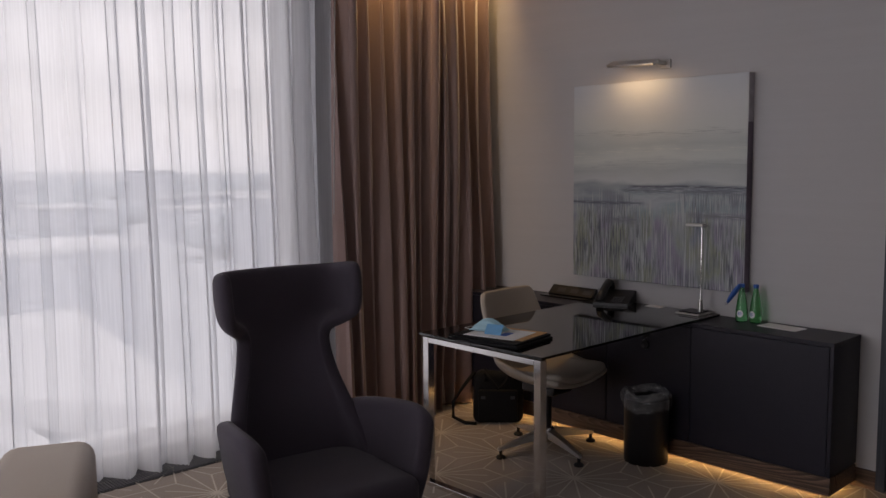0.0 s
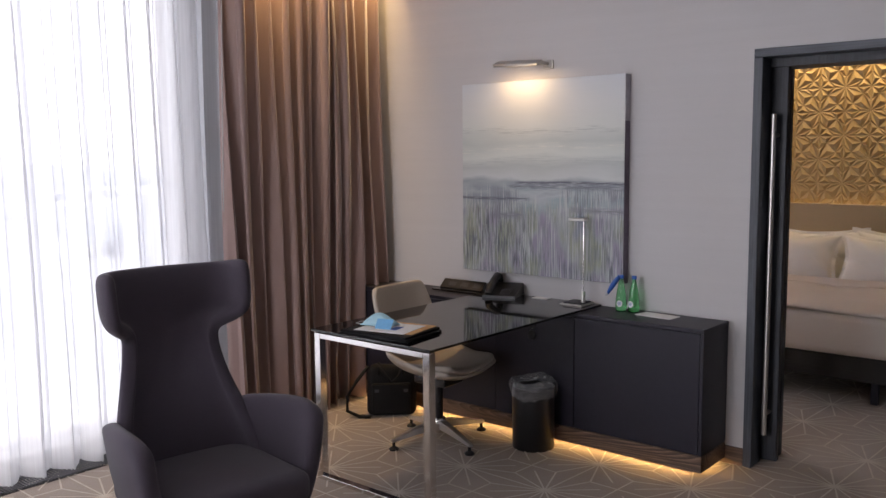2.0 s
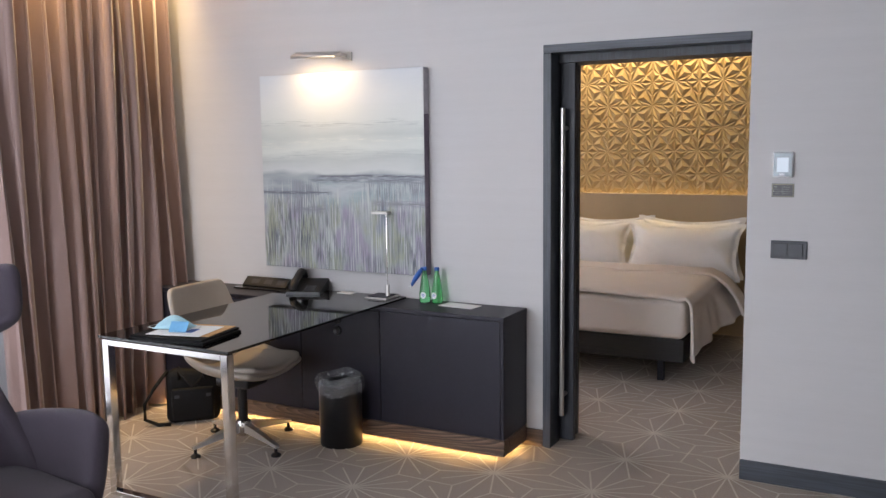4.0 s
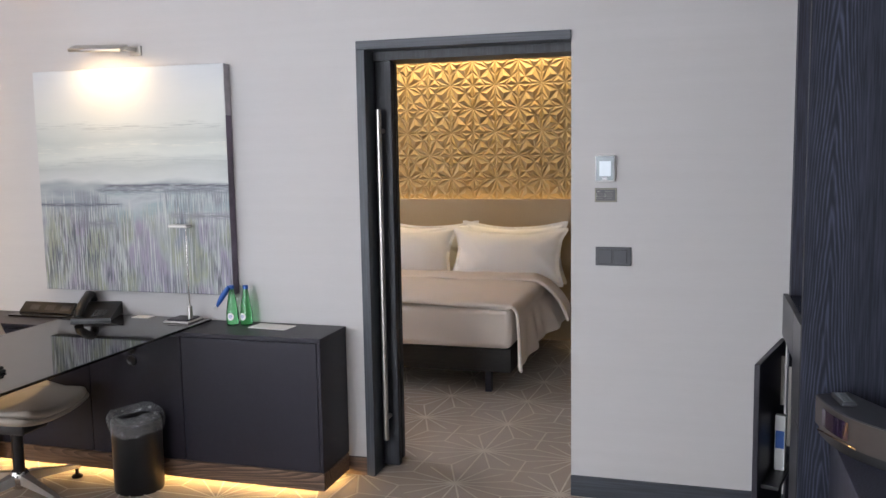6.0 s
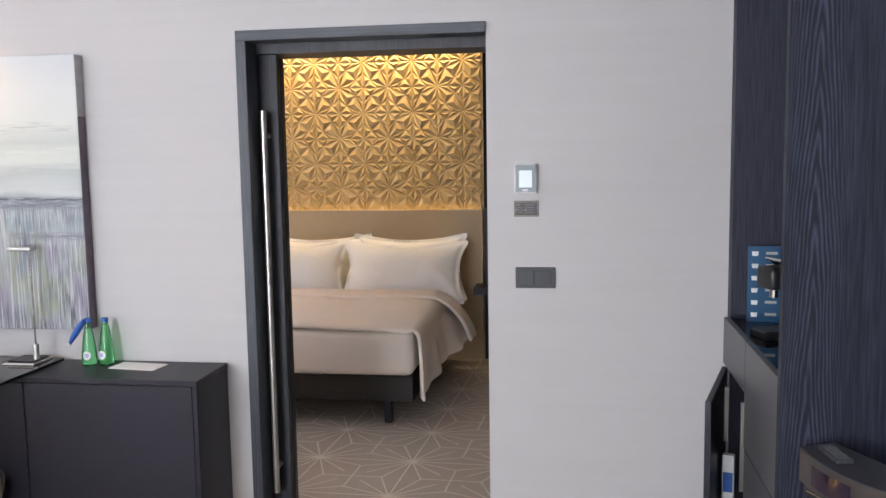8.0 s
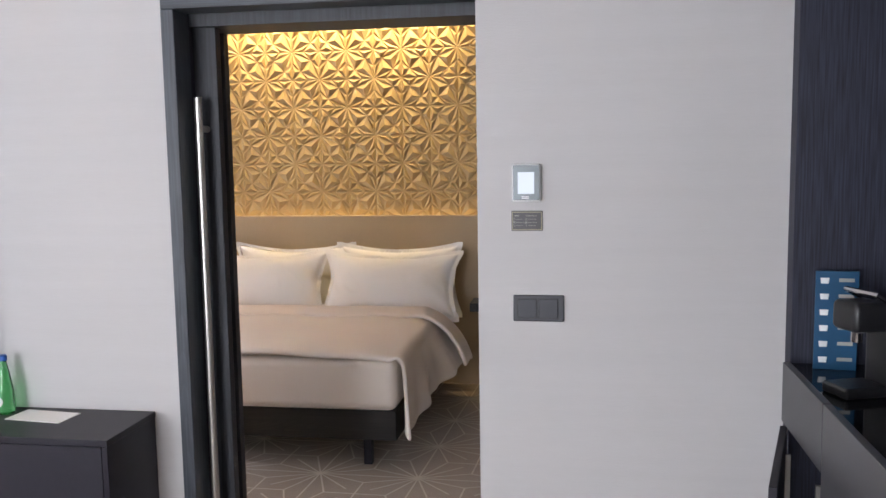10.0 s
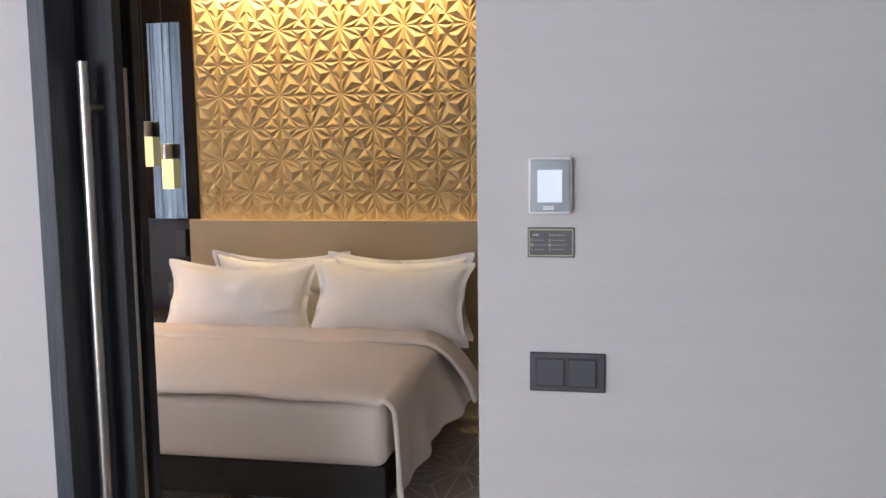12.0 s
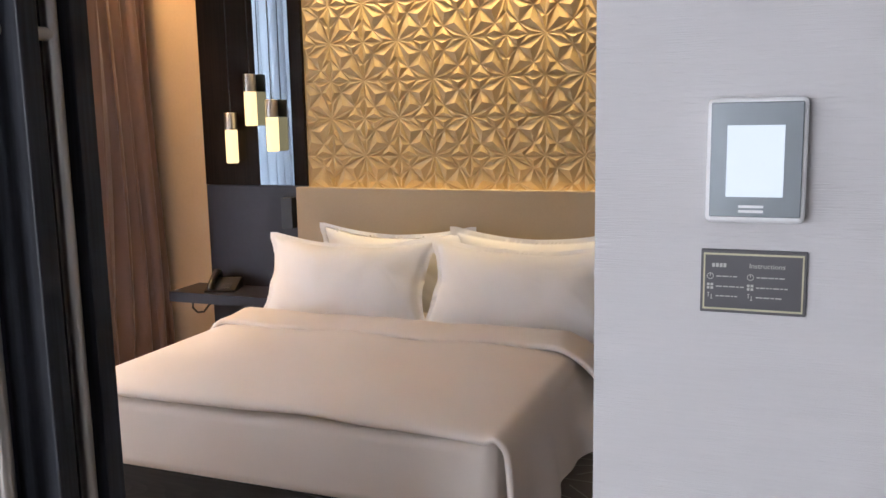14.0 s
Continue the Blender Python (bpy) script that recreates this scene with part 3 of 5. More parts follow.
# door frame: left upright, head, pocket lining
fr = thing("door_frame", "black-stained oak frame of the bedroom doorway", "door frame", kind="structure")
part("upright", box(WX - 0.012, WX + 0.10, DL - 0.042, DL + 0.002, 0, DH - 0.042, 0.003), M["trim"], fr)
part("head", box(WX - 0.012, WX + 0.10, DR, DL + 0.002, DH - 0.042, DH, 0.003), M["trim_y"], fr)
part("inner_head", box(WX + 0.10, WB + 0.01, DR, DL, 2.045, DH - 0.006), M["leaf_oak"], fr)
part("rear_jamb", box(4.742, WB + 0.012, 1.698, DL, 0, 2.045, 0.002), M["leaf_oak"], fr)
part("pocket_lining", box(WX + 0.10, 4.60, 1.748, DL, 0, 2.045), M["black"], fr)

# sliding door, pushed back into its pocket
door = thing("door_1", "black-stained oak sliding door pushed open, with long steel pulls", "sliding door", kind="structure")
part("leaf", box(4.605, 4.645, 1.668, 2.6, 0.012, 2.05, 0.003), M["leaf_oak"], door)
for x, s in ((4.545, 1), (4.712, -1)):
    h = part("handle", rod((x, 1.714, 0.165), (x, 1.714, 1.811), 0.0135, 24), M["steel"], door, "long brushed steel pull", 40)
    for z in (0.275, 1.707):
        part("mount", rod((x, 1.712, z), (x + s * 0.0605, 1.712, z), 0.011), M["steel"], h)


# ---- living room ----
def curtain(name, x0, x1, y, z0, z1, amp, wave, material, label, category, thick=0.0, seed=0, columns=0, flare=0.3, loose=0.35, lean=0.0, m=None):
    """A hung cloth with uneven folds that loosen towards the hem."""
    rnd = random.Random(seed)
    n = max(3, int((x1 - x0) / wave))
    centres, total = [], 0.0
    for k in range(n):
        w = rnd.uniform(0.65, 1.4)
        centres.append((total, w, rnd.uniform(0.55, 1.25), rnd.uniform(-1, 1)))
        total += w

    def f(u, v):
        s = u * total
        k = max(i for i in range(n) if centres[i][0] <= s + 1e-9)
        c0, w, a, ph = centres[k]
        th = (s - c0) / w
        sway = loose * math.sin(v * 2.1 + ph * 3) * (1 - v)
        nxt = centres[min(k + 1, n - 1)][2]
        aa = a + (nxt - a) * max(0.0, th - 0.5)
        fold = math.sin(6.28318 * th + sway)
        fold = math.copysign(abs(fold) ** 0.75, fold)
        d = amp * aa * fold * (1 + flare * (1 - v)) + amp * 0.3 * math.sin(11 * u + 5 * v + ph)
        x = x0 + (x1 - x0) * u + lean * (1 - v) * math.sin(7 * u + 1) + amp * 0.55 * math.sin(12.566 * th + ph) * aa + 0.01 * math.sin(3 * v + 9 * u) * (1 - v) * 2
        z = z0 + (z1 - z0) * v + (0.012 * math.sin(6.28318 * th + ph) if v == 0 else 0)
        return Vector((x, y + d, z))

    t = thing(name, label, category)
    if m is not None:
        t.matrix_world = m
    ob = part("cloth", grid(columns or n * 14, 14, f), material, t, smooth=180)
    if thick:
        solid(ob, thick, 0)
    return t


curtain("sheer_curtain", -3.1, 3.36, 4.50, 0.015, 2.97, 0.042, 0.15, M["sheer"], "white sheer voile curtain across the tall window", "sheer curtain", seed=3, loose=0.7, lean=0.02)
curtain("curtain", 3.14, 4.38, 4.305, 0.015, 2.97, 0.058, 0.096, M["drape"], "taupe satin floor-length curtain drawn to the wall", "curtain", 0.003, seed=8, loose=1.1, lean=0.035, flare=0.5)
wand = thing("curtain_wand", "thin white pull wand hanging beside the curtain", "curtain wand")
part("rod", rod((3.045, 4.22, 1.32), (3.095, 4.22, 2.9), 0.0035, 8), M["wand"], wand)
structure("trim_curtain_track", box(WEST, WX, 4.16, 4.18, 2.86, 3.0), M["ceiling"], "plaster edge of the curtain pocket")

# star lines in the carpet
ORIGIN, STEP_A, STEP_B = Vector((5.415, 1.283, 0)), Vector((0.4745, -0.0255, 0)), Vector((0.012, 0.508, 0))


def carpet_lines(x0, x1, y0, y1):
    bm = bmesh.new()

    def at(a, b):
        return ORIGIN + STEP_A * a + STEP_B * b

    def stripe(p, q, w=0.0042):
        d = (q - p).normalized()
        s = Vector((-d.y, d.x, 0)) * w
        lift = Vector((0, 0, 0.003 + 0.00006 * (len(bm.faces) % 29)))
        vs = [bm.verts.new(c + lift) for c in (p - s, q - s, q + s, p + s)]
        bm.faces.new(vs)

    for i in range(-20, 8):
        for j in range(-8, 12):
            o = at(i, j)
            if not (x0 < o.x < x1 and y0 < o.y < y1):
                continue
            stripe(o, at(i + 1, j)), stripe(o, at(i, j + 1))
            for sa in (-1, 1):
                for sb in (-1, 1):
                    stripe(o, at(i + 0.5 * sa, j + 0.2 * sb))
                    stripe(o, at(i + 0.2 * sa, j + 0.5 * sb))
                    stripe(o, at(i + 0.38 * sa, j + 0.38 * sb))
            for da, db in ((0.3, 0), (-0.3, 0), (0, 0.3), (0, -0.3)):
                stripe(at(i + 0.5, j + 0.5), at(i + 0.5 + da, j + 0.5 + db))
    return bm


tagged(part("star_pattern", carpet_lines(0.3, 7.6, -0.6, 4.6), M["line"], floor, "pale woven star lines"), kind="stuff")


# sideboard along the wall
def sideboard():
    t = thing("sideboard", "long matt black sideboard floating on a lit brown oak plinth", "sideboard")
    x0, x1, y0, y1, z0, z1 = 4.165, WX - 0.002, 1.886, 4.30, 0.115, 0.756
    part("body", box(x0 + 0.02, x1, y0 + 0.018, y1, z0, z1 - 0.022), M["black"], t)
    part("top", box(x0 - 0.002, x1, y0 - 0.002, y1, z1 - 0.021, z1, 0.0015), M["black"], t)
    part("end_panel", box(x0, x1, y0, y0 + 0.018, z0, z1 - 0.022, 0.001), M["black"], t)
    for a, b in ((1.906, 2.624), (2.628, 3.16), (3.164, 3.73), (3.734, 4.30)):
        part("door", box(x0, x0 + 0.019, a + 0.001, b, z0, z1 - 0.024, 0.001), M["black"], t)
    part("plinth", box(x0 - 0.010, x0 + 0.012, y0 - 0.006, y1, 0.03, z0 - 0.001, 0.002), M["brown"], t, "brushed brown oak plinth")
    part("plinth_end", box(x0 + 0.013, x1 - 0.016, y0 - 0.006, y0 + 0.012, 0.03, z0 - 0.001, 0.002), M["brown"], t, "brushed brown oak plinth")
    part("base", box(x0 + 0.11, x1, y0 + 0.12, y1, 0.0, 0.08), M["black"], t)
    so = part("socket", lathe([(0.0, 0.006), (0.017, 0.006), (0.022, 0.009), (0.026, 0.008), (0.028, 0.0)], 24), M["plastic"], t, smooth=40)
    so.matrix_world = pose(x0 - 0.0005, 2.905, 0.60, 0, -90, 0)
    so2 = so.copy()
    scene.collection.objects.link(so2)
    so2.matrix_world = pose(x0 - 0.0005, 2.905, 0.665, 0, -90, 0)
    return t


sideboard()


def desk():
    t = thing("desk", "black glass desk on a polished chrome loop leg", "desk")
    part("glass_top", box(2.955, 4.44, 2.615, 3.405, 0.7575, 0.770, 0.002), M["dark_glass"], t, "smoked black glass top")
    x0, x1, w = 2.965, 3.005, 0.026
    part("leg", box(x0, x1, 2.63, 2.63 + w * 1.5, 0.0, 0.75, 0.002), M["chrome"], t, "polished chrome leg")
    part("leg", box(x0, x1, 3.39 - w * 1.5, 3.39, 0.0, 0.75, 0.002), M["chrome"], t, "polished chrome leg")
    part("top_rail", box(x0, x1, 2.63 + w * 1.5, 3.39 - w * 1.5, 0.724, 0.75, 0.002), M["chrome"], t, "polished chrome rail")
    part("foot_rail", box(x0, x1, 2.63 + w * 1.5, 3.39 - w * 1.5, 0.0, 0.022, 0.002), M["chrome"], t, "polished chrome rail")
    for y in (2.75, 3.25):
        part("spacer", rod((4.36, y, 0.7562), (4.36, y, 0.7574), 0.02), M["steel"], t)
    return t


desk()


def shell_sheet(rows_, thick, name, material, parent, label="", levels=2):
    """A padded sheet through rows of points."""
    bm = bmesh.new()
    vs = [[bm.verts.new(p) for p in r] for r in rows_]
    for a, b in zip(vs, vs[1:]):
        for k in range(len(a) - 1):
            bm.faces.new((a[k], a[k + 1], b[k + 1], b[k]))
    ob = part(name, bm, material, parent, label, smooth=180)
    solid(ob, thick, 0)
    soften(ob, levels)
    return ob


def wing_chair(m):
    t = thing("wing_chair", "dark aubergine felt wing chair with a flared headrest", "armchair")
    # one bent shell: back, headrest wings and arms, by height: (z, half width, wing forward reach, back lean)
    rows_ = []
    for z, hw, reach, back in ((0.30, 0.275, 0.20, 0.17), (0.46, 0.275, 0.18, 0.205), (0.60, 0.245, 0.09, 0.235), (0.74, 0.20, 0.045, 0.26), (0.86, 0.174, 0.04, 0.28), (0.935, 0.172, 0.05, 0.292), (0.965, 0.195, 0.10, 0.297), (0.995, 0.252, 0.165, 0.302), (1.03, 0.272, 0.185, 0.307), (1.12, 0.275, 0.19, 0.32), (1.195, 0.275, 0.19, 0.33)):
        ear = 0.026 * max(0.0, (z - 1.1) / 0.095)
        rows_.append([(-hw, back - reach, z + ear), (-hw * 0.99, back - reach * 0.55, z), (-hw * 0.88, back - 0.01, z), (-hw * 0.45, back + 0.02, z), (0, back + 0.028, z),
                      (hw * 0.45, back + 0.02, z), (hw * 0.88, back - 0.01, z), (hw * 0.99, back - reach * 0.55, z + ear * 0.6), (hw, back - reach, z + ear)])
    shell_sheet(rows_, 0.06, "backrest", M["chair"], t)
    for s in (-1, 1):
        arm = []
        for y, zt, xo in ((0.25, 0.63, 0.26), (0.16, 0.655, 0.285), (0.02, 0.68, 0.315), (-0.12, 0.695, 0.335), (-0.22, 0.69, 0.335), (-0.27, 0.65, 0.33)):
            arm.append([(s * (xo - 0.10), y + 0.02, 0.24), (s * (xo - 0.05), y + 0.01, 0.34), (s * (xo - 0.015), y, 0.47), (s * xo, y, 0.60), (s * (xo + 0.008), y, zt)])
        shell_sheet(arm, 0.07, "armrest", M["chair"], t)
    sb = part("seat", box(-0.28, 0.28, -0.31, 0.23, 0.33, 0.455, 0.045, 4), M["chair"], t, smooth=180)
    for v in sb.data.vertices:
        if v.co.z > 0.4:
            v.co.z += 0.015 * (1 - (v.co.x / 0.28) ** 2) - 0.02 * max(0, v.co.y)
    part("under_shell", box(-0.285, 0.285, -0.29, 0.25, 0.24, 0.345, 0.04, 3), M["chair"], t, smooth=180)
    part("column", rod((0, 0, 0.03), (0, 0, 0.25), 0.028), M["steel"], t)
    part("base_plate", lathe([(0.0, 0.0), (0.29, 0.0), (0.30, 0.006), (0.29, 0.012), (0.05, 0.022), (0.03, 0.035), (0.0, 0.035)], 40), M["steel"], t, smooth=40)
    t.matrix_world = m
    return t


wing_chair(pose(1.985, 2.90, 0, 0, 0, -8))


def office_chair(m):
    t = thing("office_chair", "beige upholstered office chair on a polished four-star base", "office chair")
    # one bent bucket shell: (depth, height, half width, side lift, way the sides turn: 0 up, 1 forward)
    shell = []
    for y, z, hw, lift, turn in ((-0.25, 0.425, 0.225, 0.035, 0.0), (-0.20, 0.408, 0.25, 0.055, 0.0), (-0.06, 0.395, 0.262, 0.085, 0.0), (0.08, 0.392, 0.265, 0.125, 0.05), (0.17, 0.41, 0.268, 0.165, 0.25), (0.225, 0.47, 0.268, 0.15, 0.6),
                                 (0.255, 0.56, 0.262, 0.115, 0.9), (0.28, 0.67, 0.25, 0.07, 1.0), (0.30, 0.78, 0.24, 0.04, 1.0), (0.314, 0.86, 0.225, 0.025, 1.0), (0.318, 0.88, 0.19, 0.015, 1.0)):
        shell.append([(hw * q, y - lift * turn * abs(q) ** 2.6, z + lift * (1 - turn) * abs(q) ** 2.6) for q in (-1, -0.86, -0.6, -0.3, 0, 0.3, 0.6, 0.86, 1)])
    shell_sheet(shell, 0.034, "backrest", M["leather"], t, "beige upholstered bucket shell")
    seat = []
    for y, hw, z in ((-0.255, 0.20, 0.447), (-0.21, 0.225, 0.446), (-0.08, 0.232, 0.437), (0.06, 0.23, 0.43), (0.15, 0.215, 0.436)):
        seat.append([(hw * q, y, z + 0.045 * abs(q) ** 3) for q in (-1, -0.8, -0.4, 0, 0.4, 0.8, 1)])
    shell_sheet(seat, 0.04, "seat", M["leather"], t)
    part("mechanism", box(-0.09, 0.09, -0.11, 0.11, 0.335, 0.385, 0.012), M["plastic"], t)
    part("gas_column", rod((0, 0, 0.10), (0, 0, 0.34), 0.026), M["plastic"], t)
    part("hub", lathe([(0.0, 0.05), (0.03, 0.05), (0.045, 0.075), (0.045, 0.12), (0.034, 0.135), (0.0, 0.135)], 24), M["chrome"], t, smooth=40)
    for k in range(4):
        a = radians(90 * k - 18)
        d, s = Vector((math.cos(a), math.sin(a), 0)), Vector((-math.sin(a), math.cos(a), 0))
        bm = bmesh.new()
        rings = []
        for r, w, zt, zb in ((0.03, 0.022, 0.125, 0.075), (0.16, 0.016, 0.098, 0.062), (0.29, 0.011, 0.066, 0.048), (0.315, 0.010, 0.06, 0.045)):
            rings.append([bm.verts.new(d * r + s * q * w + Vector((0, 0, z))) for q, z in ((-1, zb), (1, zb), (1, zt), (-1, zt))])
        for p, q in zip(rings, rings[1:]):
            for i in range(4):
                bm.faces.new((p[i], p[(i + 1) % 4], q[(i + 1) % 4], q[i]))
        bm.faces.new(rings[0])
        bm.faces.new(rings[-1])
        leg = part("leg", bm, M["alu"], t, "polished aluminium arm")
        gl = part("glide", lathe([(0.0, 0.0), (0.026, 0.0), (0.028, 0.008), (0.02, 0.016), (0.009, 0.02), (0.009, 0.05), (0.0, 0.05)], 20), M["plastic"], leg, smooth=40)
        gl.matrix_world = Matrix.Translation(d * 0.30)
    t.matrix_world = m
    return t


office_chair(pose(3.80, 3.295, 0, 0, 0, 2))


def waste_bin(m):
    t = thing("waste_bin", "matt black cylindrical waste bin with a clear liner", "waste bin")
    part("drum", lathe([(0.0, 0.004), (0.112, 0.004), (0.115, 0.0), (0.117, 0.006), (0.118, 0.345), (0.114, 0.345), (0.112, 0.01), (0.0, 0.01)], 48), M["plastic"], t, smooth=40)
    rnd = random.Random(4)
    waves = [rnd.uniform(0, 6.28) for _ in range(6)]

    def f(u, v):
        a = 6.28318 * u
        r = 0.121 + 0.012 * math.sin(v * 3.14) + 0.004 * math.sin(9 * a + waves[0]) * v + 0.003 * math.sin(17 * a + waves[1] + 4 * v)
        if v > 0.7:
            r = 0.127 - (v - 0.7) * 0.1 + 0.004 * math.sin(13 * a + waves[2])
        z = 0.29 + 0.12 * v + 0.008 * math.sin(3 * a + waves[3]) + 0.003 * math.sin(11 * a)
        if v > 0.85:
            z = 0.29 + 0.12 * 0.85 + 0.008 * math.sin(3 * a + waves[3]) - (v - 0.85) * 0.3
        return Vector((r * math.cos(a), r * math.sin(a), z))

    part("liner", grid(96, 14, f), M["film"], t, "crumpled translucent bin liner", smooth=180)
    t.matrix_world = m
    return t


waste_bin(pose(4.05, 2.815, 0))

# picture, with its lamp
art = thing("painting", "unframed abstract landscape canvas in grey, violet and green", "painting")
part("canvas", box(-0.058, 0.0, 0, 1.135, 0, 1.153, 0.003), M["canvas"], art)
M["canvas_edge"] = mat("violet_canvas_edge", (0.15, 0.12, 0.16), 0.6, var=0.5, scale=4.0, fine=30.0, stretch=(1, 1, 0.6))
part("painted_edge", box(-0.056, -0.002, -0.0015, -0.0001, 0.004, 0.90), M["canvas_edge"], art, "violet-black painted canvas edge")
M["canvas_edge_pale"] = mat("pale_canvas_edge", (0.42, 0.40, 0.43), 0.6, var=0.25, scale=6.0, fine=30.0)
part("painted_edge", box(-0.056, -0.002, -0.0015, -0.0001, 0.901, 1.149), M["canvas_edge_pale"], art, "pale painted canvas edge")
art.matrix_world = pose(WX - 0.003, 2.468, 0.900)


def picture_lamp():
    t = thing("picture_lamp", "brushed steel picture lamp, lit, above the painting", "picture lamp")
    part("wall_plate", box(WX - 0.016, WX, 2.965, 3.03, 2.115, 2.165, 0.003), M["steel"], t)
    part("arm", box(4.36, WX - 0.016, 2.99, 3.01, 2.135, 2.155, 0.002), M["steel"], t)
    hd = part("head", box(-0.035, 0.035, -0.155, 0.155, -0.008, 0.012, 0.006, 3), M["steel"], t, smooth=40)
    hd.matrix_world = pose(4.345, 3.135, 2.145, 2.5, -22, 0)
    return t


picture_lamp()


def desk_lamp():
    t = thing("desk_lamp", "slim steel desk lamp on a flat base", "desk lamp")
    part("base", box(4.285, 4.43, 2.655, 2.80, 0.7705, 0.779, 0.003), M["steel"], t)
    part("base_cover", box(4.30, 4.415, 2.67, 2.785, 0.779, 0.786, 0.002), M["black"], t)
    part("pole", rod((4.345, 2.68, 0.785), (4.345, 2.68, 1.255), 0.0038), M["chrome"], t)
    part("collar", rod((4.345, 2.68, 0.785), (4.345, 2.68, 0.85), 0.013), M["steel"], t)
    hd = part("head", box(4.325, 4.37, 2.665, 2.77, 1.247, 1.262, 0.004), M["steel"], t)
    return t


desk_lamp()


def bottle(m, label):
    t = thing("water_bottle", label, "bottle", group="bottles on the sideboard")
    part("glass", lathe([(0.0, 0.006), (0.022, 0.006), (0.027, 0.0), (0.0305, 0.006), (0.0315, 0.03), (0.030, 0.06), (0.0255, 0.10), (0.019, 0.14), (0.0135, 0.165), (0.0115, 0.175), (0.0115, 0.184), (0.0, 0.184)], 32), M["green"], t, smooth=50)
    part("cap", lathe([(0.0, 0.200), (0.0125, 0.200), (0.0138, 0.197), (0.0138, 0.182), (0.0, 0.182)], 24), M["blue"], t, "blue metal cap", smooth=40)
    lb = bmesh.new()
    centre = lb.verts.new((-0.0322, 0.0, 0.045))
    ring = []
    for q in range(20):
        a = 6.28318 * q / 20
        w, z = 0.0165 * math.cos(a), 0.045 + 0.019 * math.sin(a)
        r = 0.0322 - max(0.0, z - 0.04) * 0.06
        ring.append(lb.verts.new((-math.sqrt(r * r - w * w), w, z)))
    for q in range(20):
        lb.faces.new((centre, ring[q], ring[(q + 1) % 20]))
    part("label", lb, M["paper"], t, "round white label", smooth=180)
    for k, w in enumerate((0.008, 0.010, 0.006)):
        part("label_print", box(-0.0334, -0.0326, -w, w, 0.050 - k * 0.006, 0.0525 - k * 0.006), M["blue"], t)
    t.matrix_world = m
    return t


b1 = bottle(pose(4.385, 2.462, 0.7563, 0, 0, 10), "green glass water bottle with a blue neck tag")
tag = part("neck_tag", grid(2, 10, lambda u, v: Vector((-0.018 - 0.012 * u - 0.012 * v, 0.004 + 0.062 * v + 0.020 * (u - 0.5) * math.sin(2.6 * v + 0.4), 0.196 - 0.085 * v - 0.012 * v * v + 0.016 * (u - 0.5)))), M["blue"], b1, "blue paper neck tag", smooth=180)
solid(tag, 0.0008)
tip = part("tag_tip", grid(2, 2, lambda u, v: Vector((-0.0305 - 0.012 * u, 0.067 + 0.008 * v + 0.006 * (u - 0.5), 0.0985 - 0.010 * v + 0.012 * (u - 0.5)))), M["paper"], b1, "white end of the tag")
solid(tip, 0.0008)
for child in (tag, tip):
    child.matrix_world = b1.matrix_world.copy()
bottle(pose(4.40, 2.392, 0.7563, 0, 0, -10), "green glass water bottle")


def desk_phone(name, m, label):
    t = thing(name, label, "telephone")
    part("base", prism([(-0.09, 0.0), (0.09, 0.0), (0.09, 0.012), (-0.07, 0.055), (-0.09, 0.055)], -0.085, 0.085), M["plastic"], t)
    t.children[0].matrix_world = pose(0, 0, 0, 90, 0, 0)
    keys = bmesh.new()
    for i in range(3):
        for j in range(4):
            box(-0.02 + i * 0.022 - 0.008, -0.02 + i * 0.022 + 0.008, 0.02 + j * 0.014 - 0.005, 0.02 + j * 0.014 + 0.005, 0, 0.004, bm=keys)
    kp = part("keypad", keys, M["grey"], t)
    kp.matrix_world = pose(0.045, -0.015, 0.026, 0, 15, 0)
    hs = part("handset", tube([(-0.105, 0.0, 0.055), (-0.09, 0.0, 0.082), (-0.05, 0.0, 0.090), (0.0, 0.0, 0.074), (0.05, 0.0, 0.053), (0.085, 0.0, 0.036), (0.092, 0.0, 0.018)], 0.019, 12), M["plastic"], t, smooth=60)
    hs.matrix_world = pose(0, -0.05, 0.002)
    cord = [(0.1 * math.cos(q * 0.5) - 0.12, -0.07 - 0.03 * math.sin(q * 0.5), 0.006 + 0.003 * math.sin(q * 2)) for q in range(9)]
    part("cord", tube(cord, 0.003, 6), M["plastic"], t)
    t.matrix_world = m
    return t


desk_phone("telephone", pose(4.35, 3.24, 0.770, 0, 0, 200) @ Matrix.Diagonal((1.2, 1.2, 1.2, 1)), "black desk telephone with its handset on, on the glass desk")

# pop-up socket box in the sideboard's top
dock = thing("socket_box", "black pop-up socket box, lid open, on the sideboard", "socket box")
part("tray", box(4.33, 4.46, 3.44, 3.80, 0.7565, 0.765, 0.002), M["dark_glass"], dock)
lid = part("lid", box(-0.006, 0.006, -0.17, 0.17, 0.0, 0.075, 0.003), M["plastic"], dock)
lid.matrix_world = pose(4.40, 3.62, 0.765, 0, 48, 0)
for k in range(3):
    sk = part("socket", box(-0.0075, -0.0061, -0.03, 0.03, 0.018, 0.052, 0.0005), M["grey"], lid)
    sk.matrix_world = lid.matrix_world @ pose(0, -0.12 + 0.1 * k, 0)

note = thing("note_card", "small white card on the glass desk", "card")
part("sheet", box(4.37, 4.43, 2.95, 3.05, 0.7705, 0.7725), M["paper"], note)
leaflet = thing("leaflet", "white leaflet lying on the sideboard", "leaflet")
part("sheet", box(-0.055, 0.055, -0.105, 0.105, 0, 0.0025), M["paper"], leaflet, m=pose(4.37, 2.235, 0.7565, 0, 0, -6))


